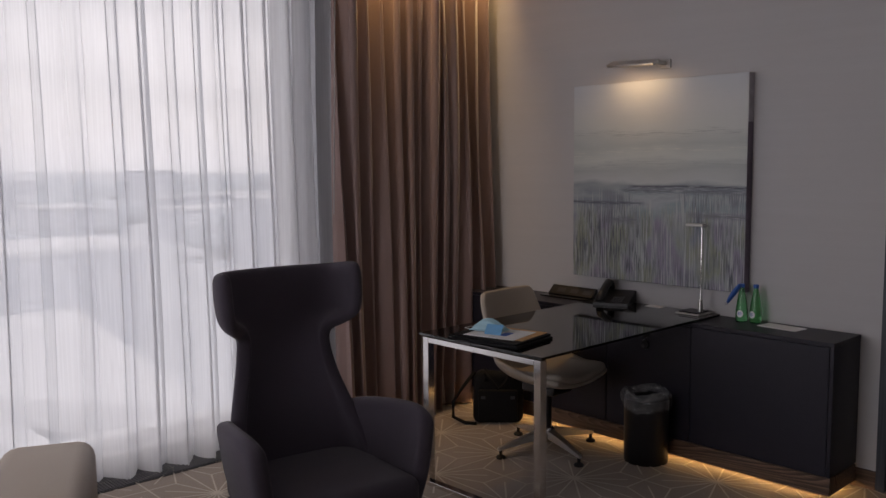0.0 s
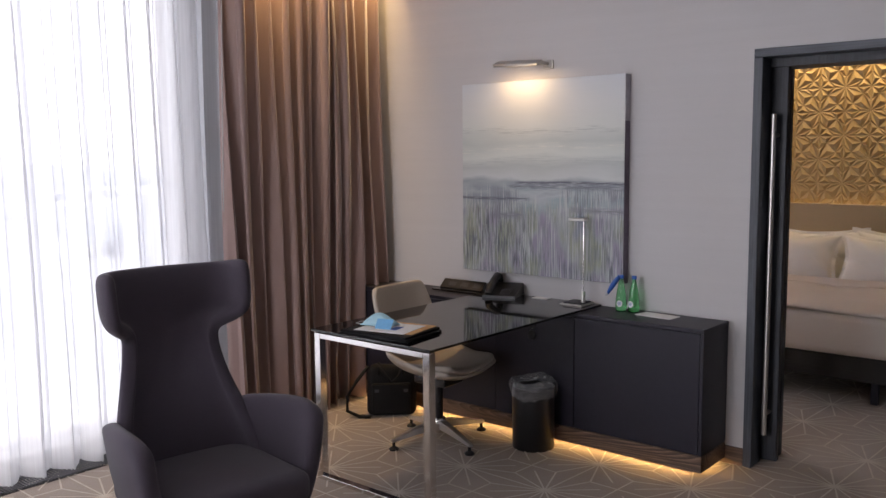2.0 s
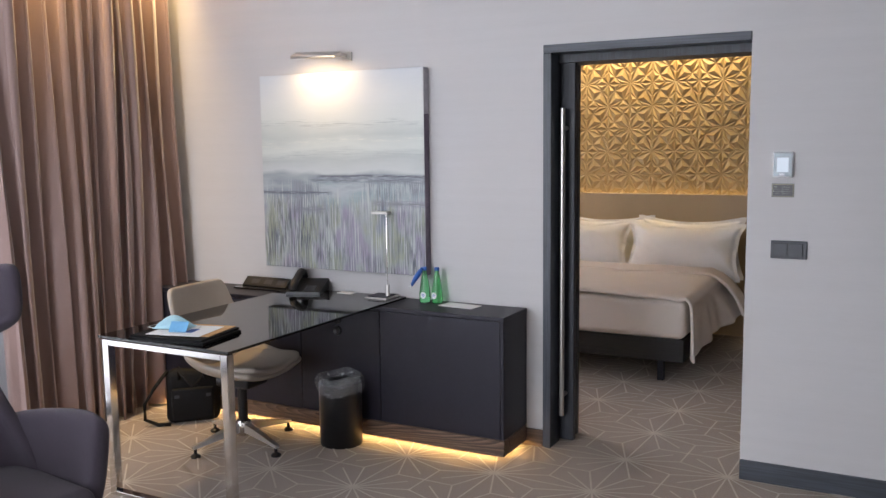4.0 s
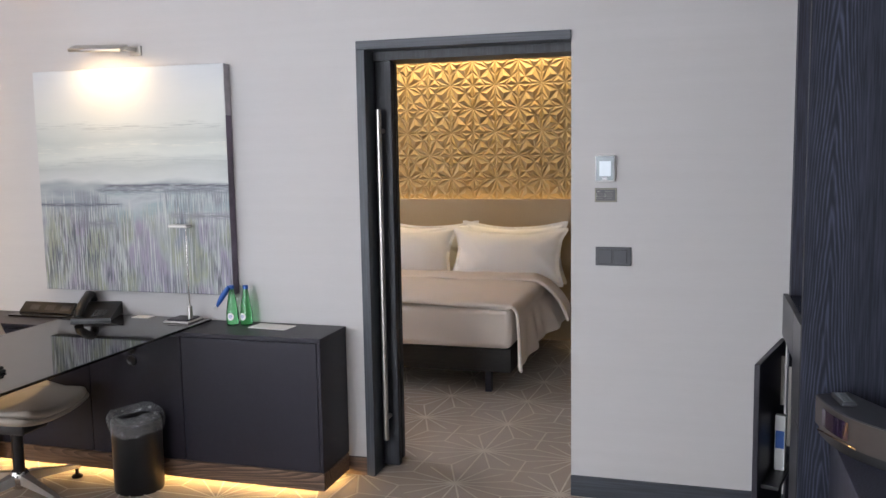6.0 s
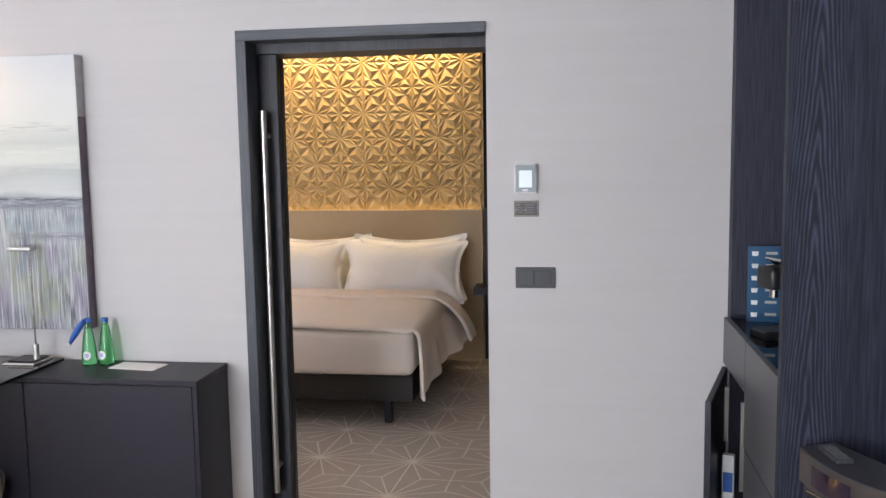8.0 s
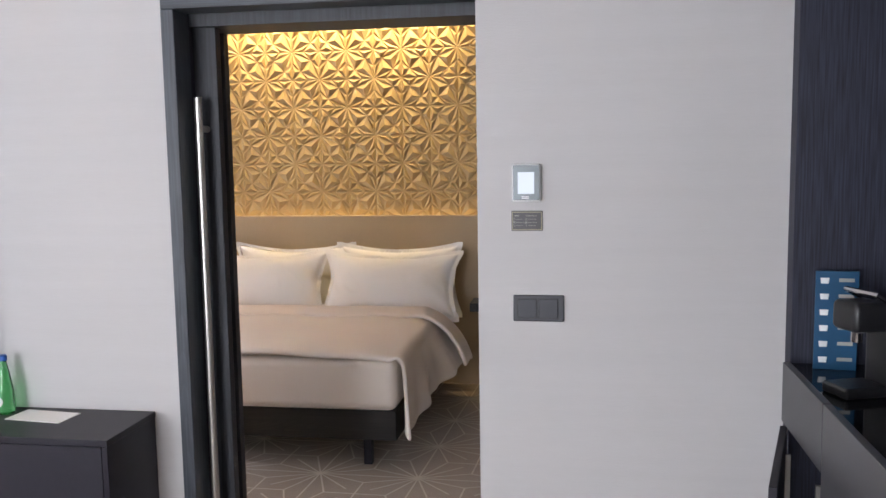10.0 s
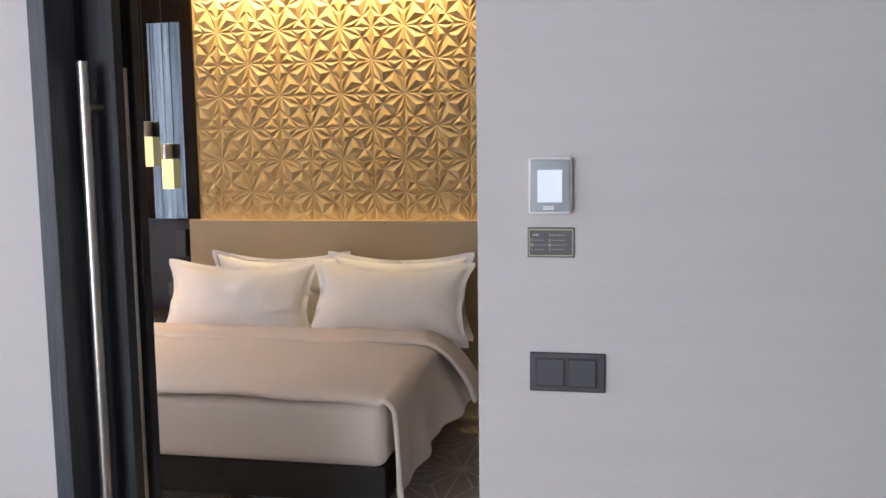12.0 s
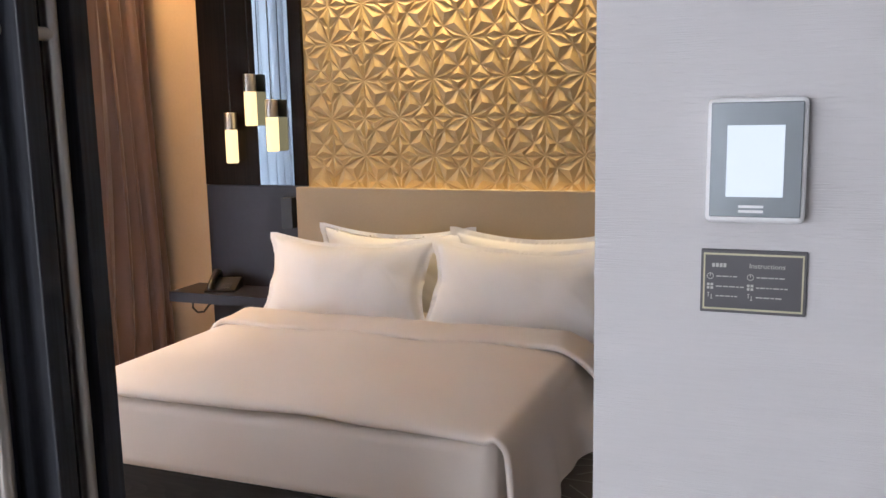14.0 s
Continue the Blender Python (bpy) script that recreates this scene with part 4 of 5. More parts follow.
def folder_stack(m):
    t = thing("document_folder", "black document folder with papers on the glass desk", "folder")
    part("cover", box(-0.15, 0.15, -0.20, 0.20, 0.0, 0.012, 0.004), M["bag"], t)
    part("cover_upper", box(-0.143, 0.15, -0.19, 0.195, 0.013, 0.024, 0.004), M["bag"], t)
    t.matrix_world = m
    e = thing("envelope", "manila envelope under the white sheet", "envelope")
    part("paper", box(-0.10, 0.13, -0.175, 0.05, 0.0, 0.003), M["orange"], e)
    e.matrix_world = m @ pose(0.01, -0.0, 0.0245, 0, 0, 3)
    p = thing("paper_sheet", "white printed sheet with a blue logo on a folder", "paper")
    part("sheet", box(-0.11, 0.11, -0.16, 0.11, 0.0, 0.002), M["paper"], p)
    part("print", box(-0.05, 0.03, -0.085, -0.045, 0.0025, 0.003), M["blue"], p, "blue printed mark")
    p.matrix_world = m @ pose(-0.01, 0.02, 0.028, 0, 0, 5)
    k = thing("face_mask", "pale blue disposable face mask on the papers", "face mask")

    def f(u, v):
        a, b = u - 0.5, v - 0.5
        return Vector((0.10 * a, 0.17 * b, 0.003 + 0.052 * math.cos(3.14 * a) * math.cos(3.14 * b) ** 0.8 + 0.0035 * math.sin(u * 26)))

    mk = part("cloth", grid(26, 14, f), M["mask"], k, smooth=180)
    solid(mk, 0.0015)
    for s in (-1, 1):
        part("ear_loop", tube([(0.045, s * 0.08, 0.006), (0.03, s * 0.12, 0.004), (-0.02, s * 0.125, 0.004), (-0.045, s * 0.08, 0.006)], 0.0015, 6), M["paper"], k)
    k.matrix_world = m @ pose(0.02, 0.075, 0.0305, 0, 0, 8)
    c = thing("key_card", "light blue key card leaning on the mask", "card")
    part("card", box(-0.043, 0.043, -0.0006, 0.0006, 0, 0.054, 0.0), M["mask2"], c)
    c.matrix_world = m @ pose(-0.062, 0.0, 0.031, -38, 0, -82)
    return t


M["mask2"] = mat("light_blue_card", (0.16, 0.42, 0.70), 0.35)
folder_stack(pose(3.115, 3.01, 0.770, 0, 0, 8))


def laptop_bag(m):
    t = thing("laptop_bag", "black nylon laptop bag with handles slumped on the carpet", "bag")
    bd = part("body", box(-0.155, 0.155, -0.075, 0.075, 0.0, 0.335, 0.045, 4), M["bag"], t, smooth=60)
    for v in bd.data.vertices:
        v.co.y += 0.012 * math.sin(v.co.x * 14) * v.co.z / 0.28
        v.co.z -= 0.03 * abs(math.sin(v.co.x * 9 + 0.6)) * (v.co.z > 0.2)
        v.co.y *= 1 - 0.5 * max(0.0, v.co.z - 0.1) / 0.24
        v.co.x += 0.03 * v.co.z
    part("pocket", box(-0.12, 0.12, -0.09, -0.055, 0.02, 0.215, 0.012, 3), M["bag"], t, smooth=60)
    for y in (-0.062, 0.03):
        part("handle", tube([(-0.075, y - 0.01, 0.27), (-0.075, y - 0.035, 0.325), (-0.05, y - 0.06, 0.30), (0.0, y - 0.07, 0.235), (0.045, y - 0.06, 0.27), (0.07, y - 0.035, 0.325), (0.075, y - 0.01, 0.27)], 0.009, 8), M["bag"], t, smooth=60)
    for x in (-0.09, 0.09):
        part("buckle", box(x - 0.014, x + 0.014, -0.091, -0.086, 0.16, 0.18, 0.002), M["grey"], t)
    st = [(-0.14, 0.0, 0.31), (-0.215, -0.03, 0.22), (-0.275, -0.05, 0.13), (-0.275, -0.06, 0.04), (-0.20, -0.09, 0.012), (-0.13, -0.10, 0.012)]
    ob = part("strap", tube(st, 0.011, 8), M["bag"], t, "black webbing shoulder strap", smooth=180)
    t.matrix_world = m
    return t


laptop_bag(pose(4.0, 3.86, 0, 0, 0, -46))


M["sofa"] = mat("brown_beige_leather", (0.33, 0.255, 0.195), 0.5, var=0.06, scale=5.0, fine=120.0, bump=0.3, bump_scale=250.0)


def sofa(m):
    t = thing("sofa", "beige leather sofa with a rounded arm beside the window", "sofa")
    part("armrest", box(-0.16, 0.16, -0.5, 0.5, 0.06, 0.60, 0.06, 4), M["sofa"], t, smooth=60)
    part("seat", box(-1.5, -0.165, -0.5, 0.32, 0.10, 0.42, 0.05, 3), M["sofa"], t, smooth=60)
    part("backrest", box(-1.5, -0.165, 0.325, 0.5, 0.10, 0.60, 0.05, 3), M["sofa"], t, smooth=60)
    for x in (-1.4, 0.08):
        for y in (-0.4, 0.4):
            part("leg", rod((x, y, 0.0), (x, y, 0.11), 0.02), M["steel"], t)
    t.matrix_world = m
    return t


sofa(pose(1.02, 3.05, -0.0, 0, 0, -24))


# ---- wall controls by the door ----
def thermostat():
    t = thing("thermostat", "silver room thermostat with a lit display, wall-mounted", "thermostat")
    part("housing", box(WX - 0.022, WX, 0.576, 0.664, 1.4608, 1.577, 0.006, 3), M["white"], t, smooth=40)
    part("faceplate", box(WX - 0.0245, WX - 0.0215, 0.580, 0.660, 1.467, 1.573, 0.001), M["sensor"], t, "silver mirror-like faceplate")
    part("display", box(WX - 0.0262, WX - 0.0247, 0.5955, 0.6455, 1.486, 1.552, 0.0006), M["screen"], t, "white lit display")
    for z in (1.4725, 1.4770):
        part("mark", box(WX - 0.0256, WX - 0.0247, 0.612, 0.634, z - 0.0012, z + 0.0012), M["white"], t)
    return t


thermostat()


def writing(text, name, size, x, y, z, parent):
    """Built-in lettering on the door wall, read from the living room, turned into a mesh."""
    cu = bpy.data.curves.new(name, "FONT")
    cu.body, cu.size = text, size
    tmp = bpy.data.objects.new(name, cu)
    me = bpy.data.meshes.new_from_object(tmp)
    bm = bmesh.new()
    bm.from_mesh(me)
    for v in bm.verts:
        v.co = Vector((x, y - v.co.x, z + v.co.y))
    bpy.data.objects.remove(tmp)
    bpy.data.curves.remove(cu)
    bpy.data.meshes.remove(me)
    return part(name, bm, M["engrave"], parent)


def instruction_plate():
    t = thing("instruction_plate", "small etched grey plate with instruction lines below the thermostat", "sign")
    part("plate", box(WX - 0.004, WX, 0.571, 0.6675, 1.3705, 1.4328, 0.0008), M["etched"], t)
    rim = bmesh.new()
    for a in ((0.574, 0.665, 1.3735, 1.3753), (0.574, 0.665, 1.4275, 1.4293), (0.574, 0.5755, 1.3754, 1.4274), (0.6635, 0.665, 1.3754, 1.4274)):
        box(WX - 0.0048, WX - 0.0041, *a, bm=rim)
    part("rim", rim, M["brass"], t, "thin brass-coloured border")
    xf = WX - 0.0046

    def mark(name, y0, y1, z0, z1):
        part(name, box(xf, WX - 0.0041, y0, y1, z0, z1), M["engrave"], t)

    rnd = random.Random(5)
    writing("Instructions", "heading", 0.0068, xf, 0.623, 1.4155, t)
    for y in (0.657, 0.6535, 0.650, 0.6465):
        mark("text_bar", y - 0.0026, y, 1.4155, 1.4185 + rnd.uniform(0, 0.001))
    for y0, run in ((0.6615, 0.024), (0.6245, 0.028)):
        for k, z in enumerate((1.4065, 1.3965, 1.3870)):
            y = y0 - 0.0085
            while y > y0 - 0.0085 - run * (0.75, 1.0, 0.85)[k]:
                w = rnd.uniform(0.002, 0.006)
                mark("text_bar", y - w, y, z - 0.0005, z + 0.0005)
                y -= w + 0.0009
            c = y0 - 0.003
            if k == 0:
                ring = bmesh.new()
                for q in range(16):
                    a0, a1 = q * 0.3927, q * 0.3927 + 0.37
                    p = [(c + r * math.cos(a), z + r * math.sin(a)) for r, a in ((0.0026, a0), (0.0032, a0), (0.0032, a1), (0.0026, a1))]
                    ring.faces.new([ring.verts.new((xf, *v)) for v in p])
                part("symbol", ring, M["engrave"], t)
                mark("symbol", c - 0.0003, c + 0.0003, z, z + 0.0024)
            elif k == 1:
                for dy in (-1, 1):
                    for dz in (-1, 1):
                        mark("symbol", c + dy * 0.0017 - 0.0012, c + dy * 0.0017 + 0.0012, z + dz * 0.0017 - 0.0012, z + dz * 0.0017 + 0.0012)
            else:
                for dy, sgn in ((0.0014, 1), (-0.0014, -1)):
                    mark("symbol", c + dy - 0.0003, c + dy + 0.0003, z + sgn * 0.0008 - 0.002, z + sgn * 0.0008 + 0.002)
                    mark("symbol", c + dy - 0.0010, c + dy + 0.0010, z + sgn * 0.0028 - 0.0003, z + sgn * 0.0028 + 0.0003)
    return t


instruction_plate()


def switches():
    t = thing("light_switch", "anthracite double rocker light switch on the wall", "light switch")
    part("frame", box(WX - 0.009, WX, 0.506, 0.663, 1.087, 1.170, 0.003, 3), M["grey"], t)
    for y in (0.527, 0.593):
        part("recess", box(WX - 0.0098, WX - 0.0091, y - 0.0045, y + 0.0585, 1.0972, 1.1602), M["plastic"], t)
        part("rocker", box(WX - 0.0138, WX - 0.0099, y - 0.002, y + 0.056, 1.0995, 1.1577, 0.0018, 3), M["grey"], t)
    return t


switches()


# ---- tall minibar cabinet ----
def minibar():
    t = thing("minibar_cabinet", "tall black-stained oak minibar cabinet, its fridge door ajar", "cabinet")
    part("side_panel", box(3.245, 3.28, SOUTH, -0.074, 0, 2.95, 0.002), M["flame"], t, "black-stained oak side panel with pale grain")
    part("side_panel", box(4.40, WX - 0.002, SOUTH, -0.150, 0, 2.95, 0.002), M["navy"], t)
    part("back_panel", box(3.28, 4.40, SOUTH, SOUTH + 0.02, 0, 2.95), M["navy"], t)
    part("niche_top", box(3.28, 4.40, SOUTH + 0.02, -0.12, 2.4, 2.95), M["navy"], t)
    part("counter", box(3.28, 4.40, SOUTH + 0.02, -0.138, 0.965, 0.988, 0.001), M["dark_glass"], t, "black glass counter")
    part("drawer_front", box(3.92, 4.335, -0.135, -0.115, 0.835, 1.006, 0.0015), M["grey2"], t)
    part("drawer_front", box(3.285, 3.915, -0.135, -0.115, 0.655, 1.006, 0.0015), M["grey2"], t)
    part("carcass", box(3.285, 4.40, SOUTH + 0.02, -0.56, 0.06, 0.96), M["black"], t)
    part("divider", box(3.905, 3.925, -0.56, -0.15, 0.06, 0.96), M["black"], t)
    part("lower_door", box(3.285, 3.9, -0.135, -0.115, 0.06, 0.65, 0.0015), M["grey2"], t)
    part("plinth", box(3.285, 4.40, -0.56, -0.16, 0.0, 0.055), M["black"], t)
    d = part("fridge_door", box(-0.50, 0, -0.02, 0.0, 0.0, 0.755, 0.002), M["black"], t, "black fridge door standing ajar")
    d.matrix_world = pose(4.335, -0.112, 0.065, 0, 0, -15)
    hng = part("hinge_rail", box(-0.095, -0.083, -0.034, -0.0205, 0.50, 0.70), M["steel"], d)
    hng.matrix_world = d.matrix_world
    shelf = part("door_shelf", box(-0.44, -0.14, -0.085, -0.0205, 0.27, 0.285, 0.002), M["plastic"], d)
    shelf.matrix_world = d.matrix_world
    part("edge_strip", box(3.921, 3.931, -0.119, -0.107, 0.50, 0.80), M["steel"], t)
    c = thing("drink_carton", "white carton with a blue label in the fridge door", "carton")
    part("body", box(-0.016, 0.016, -0.02, 0.02, 0, 0.22, 0.004), M["white"], c)
    part("label", box(-0.0172, 0.0, -0.016, 0.016, 0.09, 0.16), M["blue"], c, "blue label")
    c.matrix_world = d.matrix_world @ pose(-0.25, -0.053, 0.286)
    return t


M["grey2"] = mat("graphite_lacquer", (0.075, 0.075, 0.085), 0.4, var=0.06)
minibar()

card = thing("capsule_chart", "petrol blue coffee chart with white cups on the minibar counter", "sign")
part("board", box(-0.056, 0.056, -0.003, 0.003, 0, 0.28), M["teal"], card)
for k in range(6):
    cup = part("cup_print", lathe([(0.0, 0.0), (0.010, 0.0), (0.012, 0.016), (0.0, 0.016)], 14), M["paper"], card, smooth=40)
    cup.matrix_world = pose(0.032, 0.004, 0.245 - k * 0.045, 0, 0, 0) @ Matrix.Diagonal((1, 0.15, 1, 1))
    part("text_bar", box(-0.045, -0.005, 0.0032, 0.0036, 0.25 - k * 0.045, 0.26 - k * 0.045), M["engrave"], card)
card.matrix_world = pose(4.33, -0.252, 0.989, 0, 0, 84)


def coffee_machine(m):
    t = thing("coffee_machine", "compact black capsule coffee machine on the minibar counter", "coffee machine")
    part("body", box(-0.055, 0.055, -0.16, 0.0, 0, 0.235, 0.018, 3), M["plastic"], t, smooth=50)
    part("brew_head", box(-0.05, 0.05, 0.0, 0.10, 0.165, 0.24, 0.015, 3), M["plastic"], t, smooth=50)
    part("lever", tube([(-0.06, -0.02, 0.22), (-0.06, 0.05, 0.262), (0.06, 0.05, 0.262), (0.06, -0.02, 0.22)], 0.007, 8), M["chrome"], t, smooth=60)
    part("spout", rod((0, 0.06, 0.135), (0, 0.06, 0.168), 0.014), M["chrome"], t)
    part("drip_tray", box(-0.05, 0.05, 0.0, 0.12, 0, 0.028, 0.006), M["plastic"], t)
    t.matrix_world = m
    return t


coffee_machine(pose(4.10, -0.29, 0.988, 0, 0, 20))

# low media console with the radio
console = thing("media_console", "low black-stained oak media console along the wall", "console")
part("body", box(0.6, 3.243, SOUTH, -0.16, 0.06, 0.772, 0.002), M["navy"], console)
part("top", box(0.6, 3.243, SOUTH, -0.15, 0.773, 0.795, 0.002), M["navy"], console)
part("plinth", box(0.65, 3.15, SOUTH, -0.2, 0, 0.058), M["black"], console)


def radio(m):
    t = thing("radio", "bronze-grey compact radio with a curved front and dark display", "radio")
    n = 16
    out = [(-0.185, -0.13), (0.185, -0.13), (0.185, -0.03)] + [(0.185 - 0.37 * k / n, -0.03 + 0.04 * math.sin(3.14159 * k / n)) for k in range(1, n)] + [(-0.185, -0.03)]
    part("case", prism(out, 0.028, 0.105), M["radio"], t, smooth=35)
    part("lid", prism([(x * 0.985, y * 0.985 - 0.001) for x, y in out], 0.1055, 0.109), M["grey"], t, smooth=35)
    part("base", prism([(x * 0.93, y * 0.93 - 0.006) for x, y in out], 0.0, 0.027), M["plastic"], t, smooth=35)
    part("display", grid(12, 1, lambda u, v: Vector((0.115 - 0.14 * u, -0.028 + 0.04 * math.sin(3.14159 * (0.185 - (0.115 - 0.14 * u)) / 0.37), 0.042 + 0.05 * v))), M["display"], t, "dark glossy display", smooth=180)
    part("slot", box(-0.06, 0.11, 0.0085, 0.0115, 0.031, 0.035), M["chrome"], t)
    t.matrix_world = m
    r = thing("remote_control", "small dark grey remote control lying on the radio", "remote control")
    part("case", box(-0.052, 0.052, -0.02, 0.02, 0, 0.012, 0.004, 2), M["grey"], r)
    for i in range(7):
        for j in range(3):
            part("button", box(-0.042 + i * 0.013, -0.034 + i * 0.013, -0.013 + j * 0.01, -0.007 + j * 0.01, 0.012, 0.0135), M["sensor"], r)
    r.matrix_world = m @ pose(0.10, -0.06, 0.1095, 0, 0, -18)
    return t


M["radio"] = mat("bronze_grey_metal", (0.10, 0.085, 0.08), 0.35, 0.5, var=0.05)
M["display"] = mat("radio_display", (0.02, 0.012, 0.03), 0.06, var=0.2, spec=0.8)
radio(pose(3.015, -0.165, 0.795, 0, 0, 26))


# ---- bedroom ----
def relief(y0, y1, z0, z1, x, oy=2.476, oz=1.947, s=0.1965, slope=0.78):
    """Star relief on a square net: great stars and lesser stars take turns, with small points between and on the edges; every triangle is raised to a blunt tip."""
    bm = bmesh.new()
    cache = {}

    def vert(p):
        y, z = min(max(p[0], y0), y1), min(max(p[1], z0), z1)
        if (y, z) != (p[0], p[1]):
            p = (y, z, 0.0)
        key = (round(y, 4), round(z, 4))
        if key not in cache:
            cache[key] = bm.verts.new((x - p[2], y, z))
        return cache[key]

    def pyramid(*corners):
        w = [math.dist(corners[(k + 1) % 3], corners[(k + 2) % 3]) for k in range(3)]
        p, q, r = corners
        inner = abs((q[0] - p[0]) * (r[1] - p[1]) - (q[1] - p[1]) * (r[0] - p[0])) / sum(w)
        tip = (*(sum(w[k] * corners[k][a] for k in range(3)) / sum(w) for a in range(2)), min(slope * inner, 0.0165))
        for k in range(3):
            vs = [vert(corners[k]), vert(corners[(k + 1) % 3]), vert(tip)]
            if len(set(vs)) == 3:
                p, q, r = (v.co for v in vs)
                if (q - p).cross(r - p).length > 1e-7 and bm.faces.get(vs) is None:
                    bm.faces.new(vs)

    for i in range(int((y0 - oy) / s) - 1, int((y1 - oy) / s) + 1):
        for j in range(int((z0 - oz) / s) - 1, int((z1 - oz) / s) + 1):
            c = [(oy + (i + a) * s, oz + (j + e) * s, 0.0) for a, e in ((0, 0), (1, 0), (1, 1), (0, 1))]
            if (i + j) % 2 == 0:
                c = c[1:] + c[:1]           # start at a lesser star
            e0, g0, e1, g1 = c
            m0 = tuple(e0[k] + 0.30 * (e1[k] - e0[k]) for k in range(3))
            m1 = tuple(e1[k] + 0.30 * (e0[k] - e1[k]) for k in range(3))
            for e, m in ((e0, m0), (e1, m1)):
                for g in (g0, g1):
                    k = tuple(e[q] + 0.57 * (g[q] - e[q]) for q in range(3))
                    pyramid(e, k, m)
                    pyramid(g, k, m)
            for g in (g0, g1):
                pyramid(g, m0, m1)
    return bm


structure("wall_relief_backing", box(7.775, EAST - 0.001, 1.14, 3.03, 0, TOP), M["tan_wall"], "backing of the relief wall")
structure("wall_relief", relief(1.14, 3.03, 1.10, 2.98, 7.774), M["gold"], "gold-painted star relief wall panelling behind the bed")


def bedside_panel(y0, y1, label, mirror):
    t = thing("wall_panel_bedside", label, "wall panel", kind="structure")
    part("lower", box(7.76, EAST - 0.001, y0, y1, 0, 1.19, 0.002), M["black"], t)
    part("upper", box(7.757, EAST - 0.001, y0, y1, 1.192, TOP - 0.001, 0.002), M["trim_dark"], t)
    part("mirror", box(7.748, 7.756, mirror[0], mirror[1], 1.196, 2.41), M["mirror"], t, "tall mirror strip")
    return t


M["trim_dark"] = wood("dark_gloss_veneer", (0.005, 0.003, 0.002), (0.016, 0.009, 0.007), "z", 0.4)
M["trim_dark"].node_tree.nodes["Principled BSDF"].inputs["Specular IOR Level"].default_value = 0.08
bedside_panel(3.032, 3.70, "dark bedside wall panel with a mirror strip", (3.105, 3.325))
bedside_panel(0.50, 1.138, "dark bedside wall panel with a mirror strip", (0.85, 1.07))


def pendant(m):
    t = thing("pendant_lamp", "slim bedside pendant lamp with a glowing opal cylinder and steel cap", "pendant lamp", group="bedside pendants")
    part("shade", lathe([(0.0, 0.0), (0.030, 0.0), (0.034, 0.006), (0.034, 0.185), (0.0, 0.185)], 28), M["shade"], t, "glowing opal glass cylinder", smooth=40)
    part("cap", lathe([(0.0, 0.186), (0.034, 0.186), (0.034, 0.275), (0.030, 0.28), (0.0, 0.28)], 28), M["steel"], t, "steel cap", smooth=40)
    part("cable", rod((0, 0, 0.28), (0, 0, TOP - m.translation.z), 0.003, 8), M["plastic"], t)
    t.matrix_world = m
    return t


pend = pendant(pose(7.70, 3.468, 1.32))
pendant(pose(7.70, 3.332, 1.525))
pendant(pose(7.70, 3.20, 1.385))


def bedside_shelf(y0, y1):
    t = thing("bedside_shelf", "floating black bedside shelf on a dark panel", "bedside shelf", group="bedside shelves")
    part("board", box(7.48, 7.758, y0, y1, 0.555, 0.612, 0.002), M["black"], t)
    return t


bedside_shelf(3.09, 3.79)
bedside_shelf(0.52, 1.195)
desk_phone("bedside_telephone", pose(7.62, 3.52, 0.612, 0, 0, 200), "black telephone on the floating bedside shelf")
rd = thing("reading_lamp", "small black reading lamp folded flat on the dark panel", "reading lamp")
part("body", box(7.70, 7.759, 3.10, 3.17, 0.96, 1.13, 0.004), M["plastic"], rd)
so = thing("wall_socket", "black double wall socket above the bedside shelf", "socket")
part("plate", box(7.750, 7.759, 3.10, 3.26, 0.70, 0.78, 0.002), M["grey"], so)
for y in (3.14, 3.22):
    part("insert", rod((7.7485, y, 0.74), (7.7505, y, 0.74), 0.02), M["plastic"], so)
loop = thing("cable", "black cable looped below the bedside shelf", "cable")
part("wire", tube([(7.52, 3.66, 0.556), (7.515, 3.66, 0.52), (7.515, 3.63, 0.495), (7.52, 3.59, 0.50), (7.53, 3.56, 0.54), (7.6, 3.56, 0.553)], 0.006, 8), M["plastic"], loop, smooth=60)


def bed():
    t = thing("bed", "double bed with a dark wooden base and white fitted sheet", "bed")
    y0, y1, x0, x1 = 1.375, 3.03, 5.96, 7.66
    part("headboard", box(7.705, 7.742, 1.142, 3.075, 0.0, 1.19, 0.006, 3), M["tan"], t, "tan leather headboard")
    part("base", box(x0 + 0.03, x1, y0 + 0.01, y1 - 0.01, 0.155, 0.312, 0.004), M["base_wood"], t, "dark wooden bed base")
    for x in (6.08, 7.5):
        for y in (1.555, 2.85):
            part("leg", box(x - 0.022, x + 0.022, y - 0.022, y + 0.022, 0, 0.155, 0.003), M["black"], t)
    ms = part("mattress", box(x0, x1, y0, y1, 0.312, 0.59, 0.05, 4), M["duvet"], t, "white fitted mattress", smooth=60)
    for v in ms.data.vertices:
        if v.co.x < x0 + 0.02:
            v.co.x -= 0.012 * math.sin((v.co.z - 0.335) * 11)
    return t


M["base_wood"] = wood("dark_bed_oak", (0.005, 0.004, 0.004), (0.020, 0.016, 0.015), "y", 0.6)
bed()


